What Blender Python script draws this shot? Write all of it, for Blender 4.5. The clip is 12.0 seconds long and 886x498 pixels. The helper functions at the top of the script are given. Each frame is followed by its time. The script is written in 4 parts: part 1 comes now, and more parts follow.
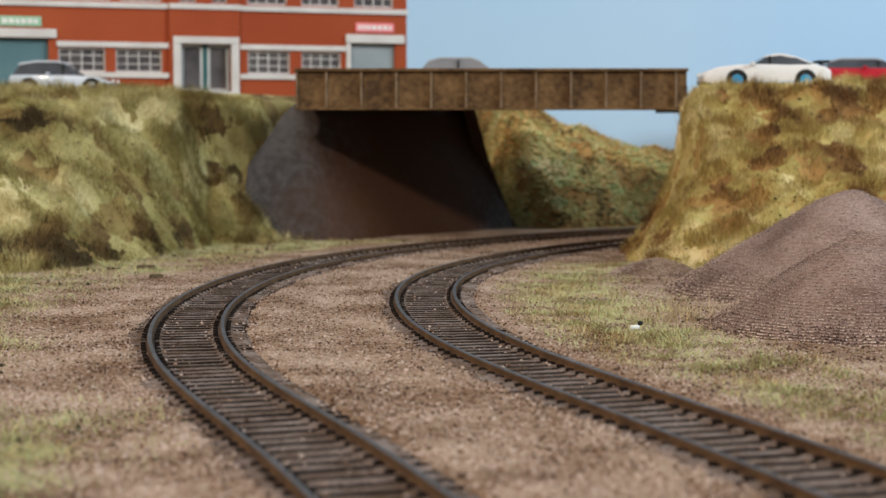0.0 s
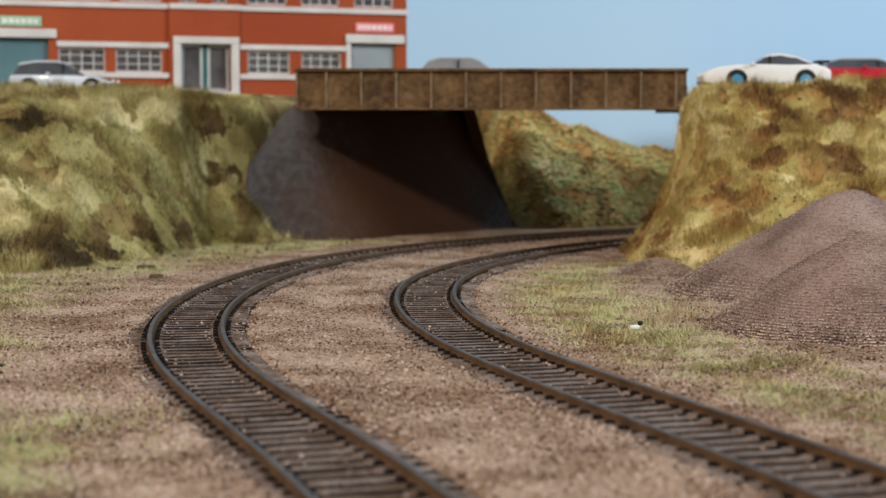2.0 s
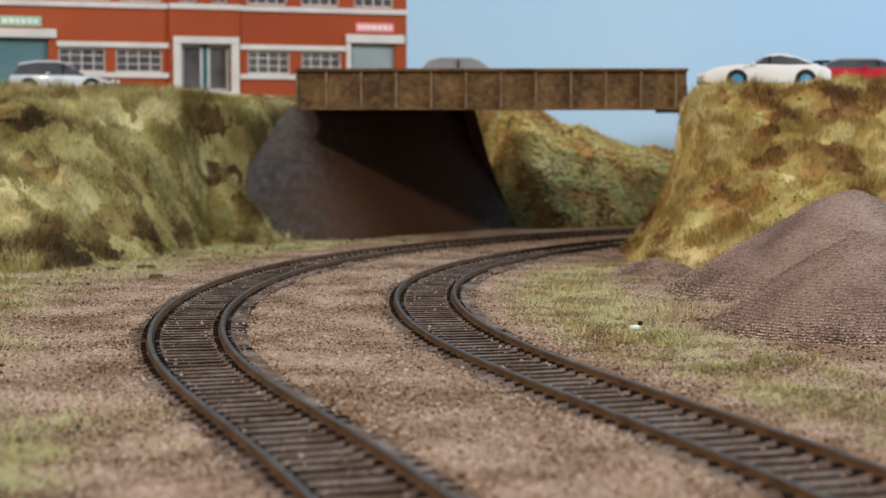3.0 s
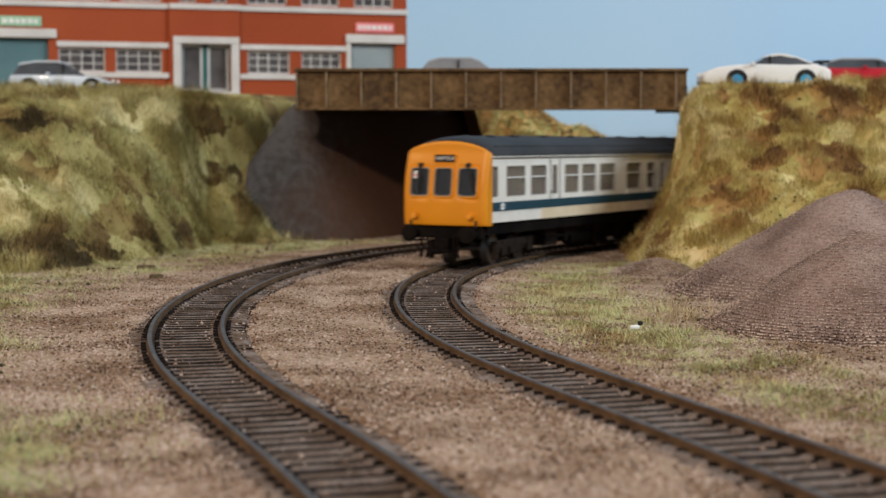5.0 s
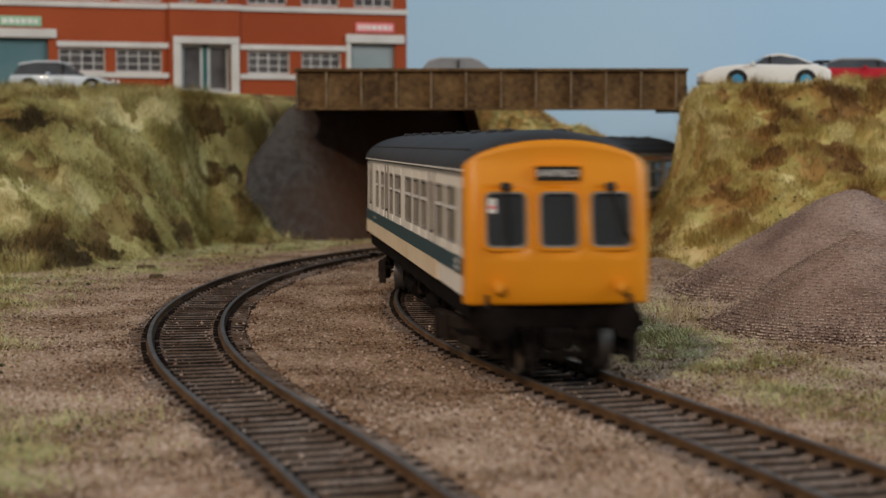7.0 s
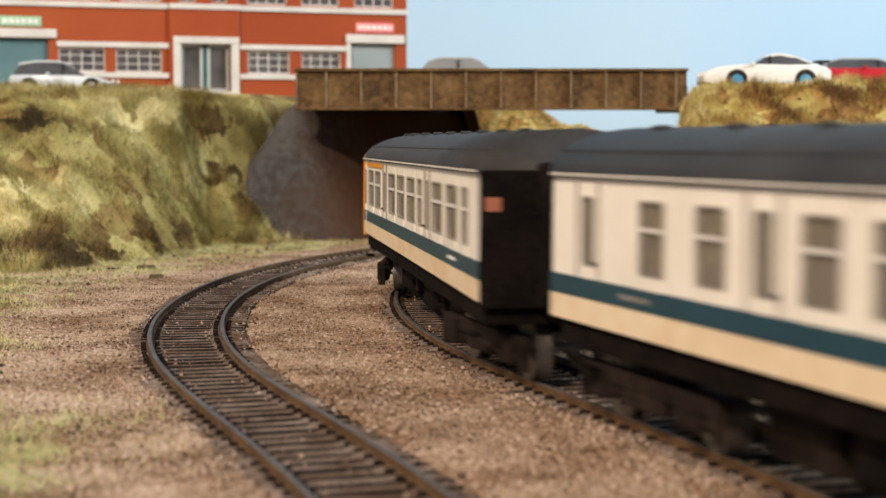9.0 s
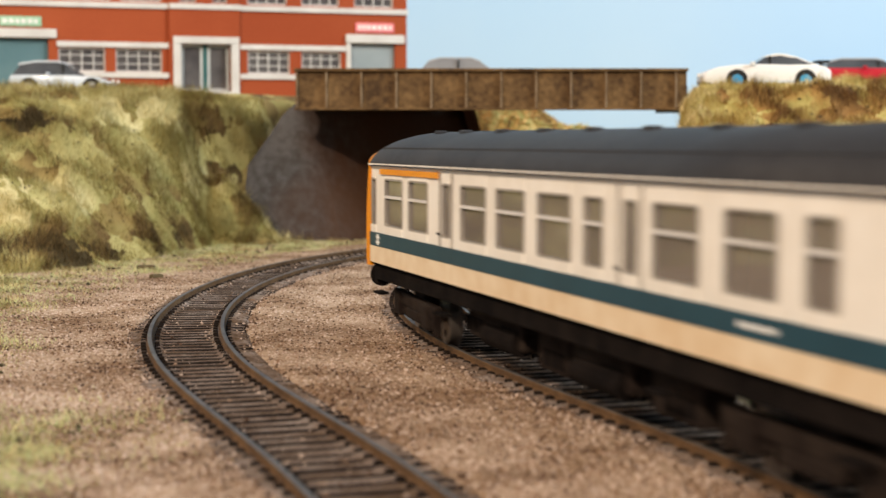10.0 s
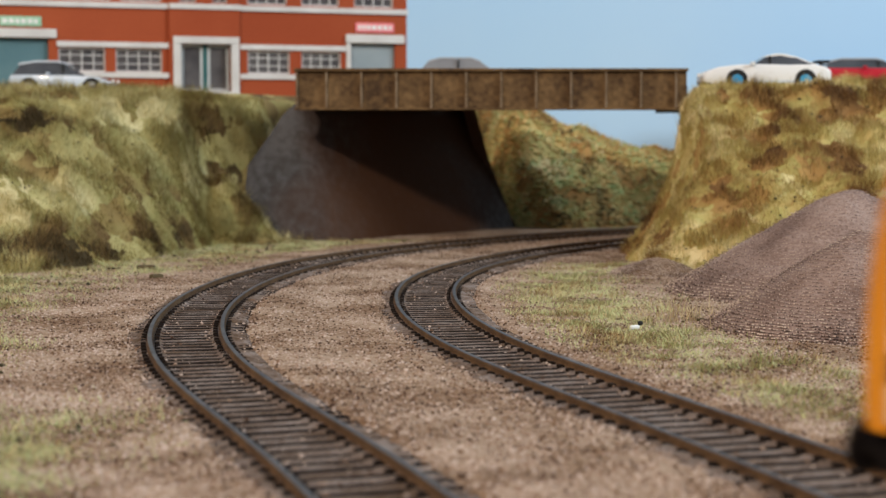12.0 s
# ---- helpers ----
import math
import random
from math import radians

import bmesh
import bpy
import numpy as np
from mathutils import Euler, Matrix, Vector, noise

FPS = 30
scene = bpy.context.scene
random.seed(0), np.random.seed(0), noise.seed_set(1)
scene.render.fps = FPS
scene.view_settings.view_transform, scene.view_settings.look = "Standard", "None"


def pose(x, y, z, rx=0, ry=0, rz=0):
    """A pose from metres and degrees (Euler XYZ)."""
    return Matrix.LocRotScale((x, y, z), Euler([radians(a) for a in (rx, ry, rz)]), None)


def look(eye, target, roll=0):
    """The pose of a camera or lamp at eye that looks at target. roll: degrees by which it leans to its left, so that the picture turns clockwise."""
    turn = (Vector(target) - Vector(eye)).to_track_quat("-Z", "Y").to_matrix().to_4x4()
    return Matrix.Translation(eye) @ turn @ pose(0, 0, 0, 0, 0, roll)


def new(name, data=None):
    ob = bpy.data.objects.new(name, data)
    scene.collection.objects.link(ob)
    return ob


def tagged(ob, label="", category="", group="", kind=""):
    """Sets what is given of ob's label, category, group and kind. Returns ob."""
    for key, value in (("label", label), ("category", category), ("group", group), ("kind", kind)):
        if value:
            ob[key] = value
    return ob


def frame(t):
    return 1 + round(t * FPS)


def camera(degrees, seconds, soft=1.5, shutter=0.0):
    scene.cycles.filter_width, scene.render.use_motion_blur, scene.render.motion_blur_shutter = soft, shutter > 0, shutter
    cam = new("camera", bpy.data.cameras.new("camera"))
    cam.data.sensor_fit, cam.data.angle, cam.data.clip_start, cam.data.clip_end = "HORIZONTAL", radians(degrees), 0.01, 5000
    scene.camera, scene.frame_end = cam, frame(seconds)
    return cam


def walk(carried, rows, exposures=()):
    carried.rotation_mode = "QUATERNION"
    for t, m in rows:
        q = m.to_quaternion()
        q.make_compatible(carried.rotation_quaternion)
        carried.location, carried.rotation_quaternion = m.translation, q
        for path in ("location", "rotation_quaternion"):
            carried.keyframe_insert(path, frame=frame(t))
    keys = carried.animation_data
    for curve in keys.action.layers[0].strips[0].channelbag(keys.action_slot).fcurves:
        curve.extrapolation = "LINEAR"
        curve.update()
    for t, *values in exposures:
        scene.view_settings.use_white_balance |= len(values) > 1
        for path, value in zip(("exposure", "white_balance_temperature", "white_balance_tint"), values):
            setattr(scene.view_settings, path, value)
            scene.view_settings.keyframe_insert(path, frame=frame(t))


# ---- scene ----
MM = 0.001          # lengths below are in millimetres; gauge 16.5 mm, models at 1:76
LENS = 30.56        # degrees across
cam = camera(LENS, 12.0, soft=1.3, shutter=0.85)
EYE = pose(0, 0, 0.04574, 90 - 3.761, 0, 0)
cam.data.dof.use_dof = True
cam.data.dof.focus_distance = 0.43
cam.data.dof.aperture_fstop = 33
walk(cam, [(0.0, EYE), (12.0, EYE)],
     exposures=[(0.0, 0.03, 6560, 10), (4.4, 0.03, 6560, 10), (5.0, -0.1, 6620, 10), (5.5, -0.26, 6660, 10), (6.5, -0.52, 6800, 10), (7.2, -0.46, 6880, 10),
                (8.8, 0.44, 7300, 11), (9.5, 0.5, 7300, 11), (10.5, 0.5, 7250, 11), (11.5, 0.24, 6900, 10), (12.0, 0.05, 6560, 10)])

# ---------- light: a warm layout lamp from the front, cool hall light all round ----------
world = bpy.data.worlds.new("hall")
scene.world = world
world.use_nodes = True
world.node_tree.nodes["Background"].inputs[0].default_value = (0.62, 0.81, 1.0, 1)
world.node_tree.nodes["Background"].inputs[1].default_value = 0.31


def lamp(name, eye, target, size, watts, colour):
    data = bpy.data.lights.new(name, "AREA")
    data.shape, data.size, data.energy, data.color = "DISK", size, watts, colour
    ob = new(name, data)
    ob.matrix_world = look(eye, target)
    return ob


lamp("layout_lamp", (-0.72, -1.5, 1.25), (0.0, 0.75, 0.03), 0.16, 35.0, (1.0, 0.84, 0.69))
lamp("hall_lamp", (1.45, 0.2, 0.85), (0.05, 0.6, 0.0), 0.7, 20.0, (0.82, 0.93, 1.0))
# warm fill added to tint left-facing sides; stands for no known lamp
lamp("warm_side_fill", (-1.25, 0.35, 0.95), (0.0, 0.55, 0.0), 0.5, 5.5, (1.0, 0.72, 0.46))


# ---------- materials ----------
def mat(name, colours, scale, rough=0.85, bump=0.0, fine=None, metal=0.0, island=0.0, detail=6.0, spec=0.3, coat=0.0, rnd=0.0, span=0.40, depth=0.0006, clumps=0.0):
    """colours: two to five colours of a noise ramp; scale: patches per metre; fine: grain per metre."""
    m = bpy.data.materials.new(name)
    m.use_nodes = True
    nt = m.node_tree
    b = nt.nodes["Principled BSDF"]
    b.inputs["Roughness"].default_value, b.inputs["Metallic"].default_value = rough, metal
    b.inputs["Specular IOR Level"].default_value, b.inputs["Coat Weight"].default_value = spec, coat
    geo = nt.nodes.new("ShaderNodeNewGeometry")
    tex = nt.nodes.new("ShaderNodeTexCoord")
    ramp = nt.nodes.new("ShaderNodeValToRGB")
    ramp.color_ramp.interpolation = "LINEAR"
    el = ramp.color_ramp.elements
    while len(el) < len(colours):
        el.new(0.5)
    for i, c in enumerate(colours):
        el[i].position = 0.5 - span / 2 + span * i / max(1, len(colours) - 1)
        el[i].color = (*c, 1)
    n1 = nt.nodes.new("ShaderNodeTexNoise")
    n1.inputs["Scale"].default_value, n1.inputs["Detail"].default_value = scale, detail
    nt.links.new(tex.outputs["Object"], n1.inputs["Vector"])
    value = n1.outputs["Fac"]

    def add(other, amount):
        nonlocal value
        a = nt.nodes.new("ShaderNodeMath")
        a.operation = "MULTIPLY_ADD"
        nt.links.new(other, a.inputs[0])
        a.inputs[1].default_value = amount
        s = nt.nodes.new("ShaderNodeMath")
        s.operation = "SUBTRACT"
        nt.links.new(value, a.inputs[2])
        nt.links.new(a.outputs[0], s.inputs[0])
        s.inputs[1].default_value = amount / 2
        value = s.outputs[0]

    if fine:
        n2 = nt.nodes.new("ShaderNodeTexNoise")
        n2.inputs["Scale"].default_value, n2.inputs["Detail"].default_value = fine, 3
        nt.links.new(tex.outputs["Object"], n2.inputs["Vector"])
        add(n2.outputs["Fac"], 0.7)
    if clumps:
        warp, shift, cell, hue = [nt.nodes.new("ShaderNode" + k) for k in ("TexNoise", "VectorMath", "TexVoronoi", "SeparateColor")]
        warp.inputs["Scale"].default_value, warp.inputs["Detail"].default_value = clumps * 2.0, 4
        nt.links.new(tex.outputs["Object"], warp.inputs["Vector"])
        shift.operation = "MULTIPLY_ADD"
        nt.links.new(warp.outputs["Color"], shift.inputs[0])
        shift.inputs[1].default_value = (1.3 / clumps,) * 3
        nt.links.new(tex.outputs["Object"], shift.inputs[2])
        cell.inputs["Scale"].default_value = clumps
        nt.links.new(shift.outputs[0], cell.inputs["Vector"])
        nt.links.new(cell.outputs["Color"], hue.inputs[0])
        add(hue.outputs[0], 0.42)
    if island:
        add(geo.outputs["Random Per Island"], island)
    if rnd:
        info = nt.nodes.new("ShaderNodeObjectInfo")
        add(info.outputs["Random"], rnd)
    nt.links.new(value, ramp.inputs[0])
    nt.links.new(ramp.outputs[0], b.inputs["Base Color"])
    if bump:
        bp = nt.nodes.new("ShaderNodeBump")
        bp.inputs["Strength"].default_value, bp.inputs["Distance"].default_value = bump, depth
        nt.links.new((n2 if fine else n1).outputs["Fac"], bp.inputs["Height"])
        nt.links.new(bp.outputs[0], b.inputs["Normal"])
    return m


def glass(name, tint, clear=0.55):
    m = bpy.data.materials.new(name)
    m.use_nodes = True
    b = m.node_tree.nodes["Principled BSDF"]
    b.inputs["Base Color"].default_value = (*tint, 1)
    b.inputs["Transmission Weight"].default_value = clear
    b.inputs["Roughness"].default_value = 0.05
    b.inputs["IOR"].default_value = 1.45
    return m


M_BALLAST = mat("sandy ballast", [(0.196, 0.108, 0.057), (0.338, 0.227, 0.149), (0.458, 0.335, 0.242)], 38, 0.95, 1.0, 480, depth=0.0014)
M_GRAIN = mat("ballast grain", [(0.065, 0.032, 0.019), (0.216, 0.123, 0.072), (0.324, 0.214, 0.154), (0.389, 0.284, 0.22), (0.562, 0.439, 0.369)], 38, 0.9, island=0.6)
M_BED = mat("dusty grey brown trackbed ballast", [(0.11, 0.07, 0.045), (0.19, 0.14, 0.115), (0.27, 0.22, 0.195)], 90, 0.95, 1.0, 900, depth=0.0009, spec=0.05)
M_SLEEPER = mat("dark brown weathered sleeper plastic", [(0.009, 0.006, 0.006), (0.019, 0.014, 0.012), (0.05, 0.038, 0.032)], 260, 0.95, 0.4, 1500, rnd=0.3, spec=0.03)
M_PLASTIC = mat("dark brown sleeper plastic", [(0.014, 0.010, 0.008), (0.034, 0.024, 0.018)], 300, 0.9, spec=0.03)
M_RAIL = mat("rusty painted rail side", [(0.075, 0.038, 0.017), (0.16, 0.088, 0.04)], 120, 0.8, 0.3, 1500)
M_HEAD = mat("dull rail head", [(0.055, 0.05, 0.048), (0.13, 0.12, 0.115)], 150, 0.5, metal=0.35)
WEST_HUES = [(0.062, 0.042, 0.016), (0.156, 0.094, 0.034), (0.281, 0.198, 0.071), (0.302, 0.267, 0.094), (0.416, 0.345, 0.14), (0.468, 0.415, 0.177), (0.624, 0.543, 0.291)]
EAST_HUES = [(0.113, 0.057, 0.021), (0.271, 0.143, 0.048), (0.407, 0.242, 0.081), (0.362, 0.297, 0.092), (0.508, 0.374, 0.138), (0.475, 0.418, 0.149), (0.746, 0.616, 0.333)]
BUSH_HUES = [(0.105, 0.078, 0.035), (0.253, 0.19, 0.07), (0.484, 0.246, 0.082), (0.358, 0.335, 0.116), (0.611, 0.402, 0.163), (0.337, 0.402, 0.163), (0.695, 0.537, 0.279)]
M_BANK = mat("grassy scatter on bank", WEST_HUES, 20, 0.95, 0.8, detail=3, span=0.50, clumps=60)
M_BLADE = mat("static grass fibre", WEST_HUES, 20, 0.8, island=0.22, detail=3, span=0.50, clumps=60)
M_EAST = mat("dry grassy scatter on bank", EAST_HUES, 24, 0.95, 0.8, detail=3, span=0.50, clumps=80)
M_EASTBLADE = mat("dry static grass fibre", EAST_HUES, 24, 0.8, island=0.25, detail=3, span=0.50, clumps=80)
M_BUSH = mat("autumn scatter bush", BUSH_HUES, 20, 0.95, 0.8, detail=3, span=0.6, clumps=60)
M_LEAF = mat("autumn foam leaf", BUSH_HUES, 20, 0.9, island=0.25, detail=3, span=0.6, clumps=60)
M_BLADE_LOW = mat("pale grass fibre", [(0.30, 0.19, 0.08), (0.52, 0.42, 0.21), (0.52, 0.52, 0.25), (0.37, 0.42, 0.19), (0.56, 0.50, 0.28)], 40, 0.8, island=0.3, detail=2.5)
M_STRAW = mat("dry straw fibre", [(0.42, 0.30, 0.14), (0.70, 0.58, 0.34)], 60, 0.8, island=0.5)
M_FLECK = mat("dark foam fleck", [(0.04, 0.035, 0.018), (0.14, 0.10, 0.05)], 80, 0.95, island=0.5)
M_HEAP = mat("gravel heap", [(0.192, 0.124, 0.102), (0.294, 0.203, 0.169), (0.384, 0.282, 0.243)], 50, 0.95, 1.0, 900)
M_HEAPGRAIN = mat("heap gravel grain", [(0.068, 0.04, 0.032), (0.226, 0.147, 0.113), (0.305, 0.209, 0.169), (0.362, 0.26, 0.215), (0.621, 0.486, 0.384)], 60, 0.9, island=0.7)
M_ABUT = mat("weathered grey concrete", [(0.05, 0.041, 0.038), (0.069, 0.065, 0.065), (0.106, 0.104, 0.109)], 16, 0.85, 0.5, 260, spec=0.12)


def rust_wash(m):
    """A brown rust wash over the middle of the concrete, with ragged soft borders."""
    nt = m.node_tree
    b = nt.nodes["Principled BSDF"]
    base = b.inputs["Base Color"].links[0].from_socket
    tex, split, noise, reach, mix = [nt.nodes.new("ShaderNode" + k) for k in ("TexCoord", "SeparateXYZ", "TexNoise", "ValToRGB", "Mix")]
    mix.data_type = "RGBA"
    noise.inputs["Scale"].default_value, noise.inputs["Detail"].default_value = 22, 5
    nt.links.new(tex.outputs["Object"], split.inputs[0])
    nt.links.new(tex.outputs["Object"], noise.inputs["Vector"])
    shift = nt.nodes.new("ShaderNodeMath")
    shift.operation = "MULTIPLY_ADD"
    nt.links.new(noise.outputs["Fac"], shift.inputs[0])
    shift.inputs[1].default_value = 0.07
    nt.links.new(split.outputs["X"], shift.inputs[2])
    span = nt.nodes.new("ShaderNodeMapRange")
    span.inputs["From Min"].default_value, span.inputs["From Max"].default_value = -0.06, 0.09
    nt.links.new(shift.outputs[0], span.inputs["Value"])
    el = reach.color_ramp.elements
    while len(el) < 4:
        el.new(0.5)
    for e, (at, v) in zip(el, ((0.08, 0.0), (0.34, 0.9), (0.68, 0.85), (0.9, 0.1))):
        e.position, e.color = at, (v, v, v, 1)
    nt.links.new(span.outputs["Result"], reach.inputs[0])
    nt.links.new(reach.outputs[0], mix.inputs["Factor"])
    nt.links.new(base, mix.inputs[6])
    mix.inputs[7].default_value = (0.085, 0.036, 0.016, 1)
    nt.links.new(mix.outputs[2], b.inputs["Base Color"])


rust_wash(M_ABUT)
M_EDGE = mat("worn pale rust edge", [(0.13, 0.08, 0.04), (0.25, 0.18, 0.115)], 140, 0.7, 0.3, 600)
M_BEAM = mat("rusty brown girder", [(0.05, 0.024, 0.008), (0.12, 0.065, 0.024), (0.19, 0.11, 0.045)], 45, 0.75, 0.4, 420)
M_ROAD = mat("grey road card", [(0.10, 0.10, 0.10), (0.16, 0.155, 0.15)], 60, 0.9, 0.4, 900)
M_SKY = mat("painted sky board", [(0.40, 0.65, 0.93), (0.52, 0.72, 0.92)], 2.2, 0.9)
M_BRICK = mat("orange red brick paper", [(0.31, 0.055, 0.018), (0.40, 0.085, 0.03)], 12, 0.85, 0.1, 900)
M_STONE = mat("white painted trim", [(0.58, 0.56, 0.55), (0.70, 0.69, 0.68)], 60, 0.7)
M_SHUTTER = mat("grey blue roller shutter", [(0.30, 0.36, 0.40), (0.40, 0.46, 0.49)], 40, 0.6)
M_TEALSHUTTER = mat("dusty teal roller shutter", [(0.10, 0.21, 0.25), (0.15, 0.27, 0.31)], 40, 0.6)
M_WINDARK = mat("dark window card", [(0.05, 0.045, 0.05), (0.13, 0.12, 0.12)], 90, 0.35)
M_DOORGREY = mat("grey door frame", [(0.42, 0.44, 0.44), (0.52, 0.54, 0.54)], 60, 0.6)
M_TEAL = mat("dark teal door post", [(0.02, 0.09, 0.10), (0.03, 0.13, 0.13)], 60, 0.6)
M_GREEN = mat("green sign", [(0.30, 0.55, 0.38), (0.36, 0.62, 0.44)], 60, 0.6)
M_PINK = mat("pink red sign", [(0.85, 0.22, 0.25), (0.9, 0.30, 0.32)], 60, 0.6)
M_LETTER = mat("pale lettering", [(0.80, 0.80, 0.78), (0.86, 0.86, 0.84)], 60, 0.6)
M_YELLOW = mat("warning yellow end", [(0.72, 0.25, 0.006), (0.80, 0.30, 0.010)], 50, 0.42, spec=0.4, coat=0.12)
M_WHITE = mat("cream white coach side", [(0.74, 0.70, 0.64), (0.82, 0.79, 0.74)], 25, 0.5, fine=220)
M_TAN = mat("dusty lower coach paint", [(0.66, 0.50, 0.33), (0.76, 0.64, 0.48)], 30, 0.6, fine=220)
M_BLUE = mat("dark blue coach band", [(0.008, 0.045, 0.07), (0.012, 0.06, 0.09)], 60, 0.45)
M_ROOF = mat("dark grey coach roof", [(0.024, 0.024, 0.028), (0.042, 0.042, 0.046)], 50, 0.6, 0.1, 700, spec=0.2)
M_BLACK = mat("sooty underframe", [(0.005, 0.004, 0.004), (0.013, 0.010, 0.009)], 120, 0.9, 0.3, 700, spec=0.04)
M_GRIME = mat("brown grimy underframe", [(0.012, 0.008, 0.007), (0.03, 0.022, 0.018)], 120, 0.9, 0.3, 700, spec=0.06)
M_STEEL = mat("worn wheel steel", [(0.12, 0.10, 0.09), (0.3, 0.28, 0.26)], 150, 0.4, metal=0.8)
M_SEAT = mat("maroon seat moulding", [(0.10, 0.05, 0.06), (0.16, 0.09, 0.10)], 80, 0.7)
M_PLATE = mat("faded red plate", [(0.34, 0.12, 0.07), (0.46, 0.20, 0.13)], 80, 0.6)
M_INNER = mat("brown cab interior", [(0.09, 0.075, 0.06), (0.14, 0.12, 0.10)], 60, 0.7)
M_GLASS = glass("dusty window glazing", (0.34, 0.30, 0.27))
M_CABGLASS = glass("clear cab glazing", (0.30, 0.31, 0.32), 0.9)
M_RUBBER = mat("black rubber", [(0.012, 0.012, 0.012), (0.02, 0.02, 0.02)], 60, 0.7)
M_FRAME = mat("grey window surround", [(0.22, 0.20, 0.18), (0.34, 0.31, 0.28)], 80, 0.5)
M_ORANGE = mat("orange lamp lens", [(0.9, 0.34, 0.03), (0.95, 0.40, 0.05)], 60, 0.2, spec=0.6)
M_WPAINT = mat("white car paint", [(0.78, 0.77, 0.76), (0.84, 0.83, 0.82)], 40, 0.25, coat=0.6)
M_SILVER = mat("pale silver blue car paint", [(0.52, 0.60, 0.70), (0.60, 0.68, 0.78)], 40, 0.28, coat=0.6)
M_GREY = mat("grey car paint", [(0.36, 0.36, 0.37), (0.44, 0.44, 0.45)], 40, 0.3, coat=0.6)
M_RED = mat("red car paint", [(0.50, 0.012, 0.025), (0.58, 0.02, 0.035)], 40, 0.25, coat=0.6)
M_CARGLASS = mat("dark car window", [(0.05, 0.055, 0.065), (0.10, 0.105, 0.12)], 60, 0.12, spec=0.4)
M_SMOKE = mat("smoky car window", [(0.20, 0.20, 0.21), (0.28, 0.28, 0.29)], 60, 0.2)
M_BLUERIM = mat("bright blue wheel", [(0.04, 0.26, 0.48), (0.07, 0.34, 0.58)], 80, 0.4)
M_SILVERRIM = mat("silver wheel", [(0.45, 0.46, 0.48), (0.58, 0.6, 0.62)], 80, 0.35, metal=0.5)

M_SOIL = mat("dark brown soil", [(0.09, 0.045, 0.02), (0.20, 0.115, 0.06)], 60, 0.95, 0.9, 700)


# ---------- mesh helpers ----------
def link(name, mesh, parent=None, label="", kind=""):
    ob = new(name, mesh)
    if parent:
        ob.parent = parent
    return tagged(ob, label, kind=kind)


def part(name, bm, material, parent=None, label="", smooth=False):
    """One mesh object from a bmesh in millimetres."""
    bmesh.ops.scale(bm, vec=(MM, MM, MM), verts=bm.verts)
    bmesh.ops.recalc_face_normals(bm, faces=bm.faces)
    me = bpy.data.meshes.new(name)
    bm.to_mesh(me)
    bm.free()
    for one in (material if isinstance(material, (list, tuple)) else [material]):
        me.materials.append(one)
    if smooth:
        for p in me.polygons:
            p.use_smooth = True
    return link(name, me, parent, label)


def arrays(name, verts, faces, material, parent=None, label="", kind="", smooth=False):
    """One mesh object from number arrays in millimetres."""
    me = bpy.data.meshes.new(name)
    verts, faces = np.asarray(verts, float) * MM, np.asarray(faces, int)
    k = faces.shape[1]
    me.vertices.add(len(verts))
    me.vertices.foreach_set("co", verts.ravel())
    me.loops.add(faces.size)
    me.loops.foreach_set("vertex_index", faces.ravel())
    me.polygons.add(len(faces))
    me.polygons.foreach_set("loop_start", np.arange(0, faces.size, k))
    me.polygons.foreach_set("loop_total", np.full(len(faces), k))
    me.polygons.foreach_set("use_smooth", np.full(len(faces), smooth))
    me.update(calc_edges=True)
    me.materials.append(material)
    return link(name, me, parent, label, kind)


def box(x0, x1, y0, y1, z0, z1, bevel=0.0, bm=None, slot=0):
    own = bm is None
    b = bmesh.new()
    m = Matrix.LocRotScale(((x0 + x1) / 2, (y0 + y1) / 2, (z0 + z1) / 2), None, (abs(x1 - x0), abs(y1 - y0), abs(z1 - z0)))
    bmesh.ops.create_cube(b, size=1, matrix=m)
    if bevel:
        bmesh.ops.bevel(b, geom=b.edges[:], offset=bevel, segments=2, affect="EDGES", profile=0.5)
    if own:
        return b
    merge(bm, b)
    return bm


def merge(bm, other):
    me = bpy.data.meshes.new("join")
    other.to_mesh(me)
    other.free()
    bm.from_mesh(me)
    bpy.data.meshes.remove(me)


def tube(r0, r1, length, axis="Z", at=(0, 0, 0), seg=20, bm=None):
    b = bmesh.new()
    turn = {"Z": Matrix(), "X": Matrix.Rotation(math.pi / 2, 4, "Y"), "Y": Matrix.Rotation(math.pi / 2, 4, "X")}[axis]
    bmesh.ops.create_cone(b, cap_ends=True, segments=seg, radius1=r0, radius2=r1, depth=length, matrix=Matrix.Translation(at) @ turn)
    if bm is None:
        return b
    merge(bm, b)
    return bm


def prism(outline, y0, y1, bevel=0.0, axis="Y"):
    """Outline of (a, z) pairs pushed along Y (or X)."""
    b = bmesh.new()
    put = (lambda a, z, t: (a, t, z)) if axis == "Y" else (lambda a, z, t: (t, a, z))
    lo = [b.verts.new(put(a, z, y0)) for a, z in outline]
    hi = [b.verts.new(put(a, z, y1)) for a, z in outline]
    b.faces.new(lo)
    b.faces.new(hi[::-1])
    for i in range(len(lo)):
        j = (i + 1) % len(lo)
        b.faces.new((lo[i], hi[i], hi[j], lo[j]))
    bmesh.ops.recalc_face_normals(b, faces=b.faces)
    if bevel:
        bmesh.ops.bevel(b, geom=b.edges[:], offset=bevel, segments=2, affect="EDGES", profile=0.5)
    return b


def thing(name, label, category, m=None, group=""):
    ob = new(name)
    ob.empty_display_size = 0.01
    if m is not None:
        ob.matrix_basis = m
    return tagged(ob, label, category, group)


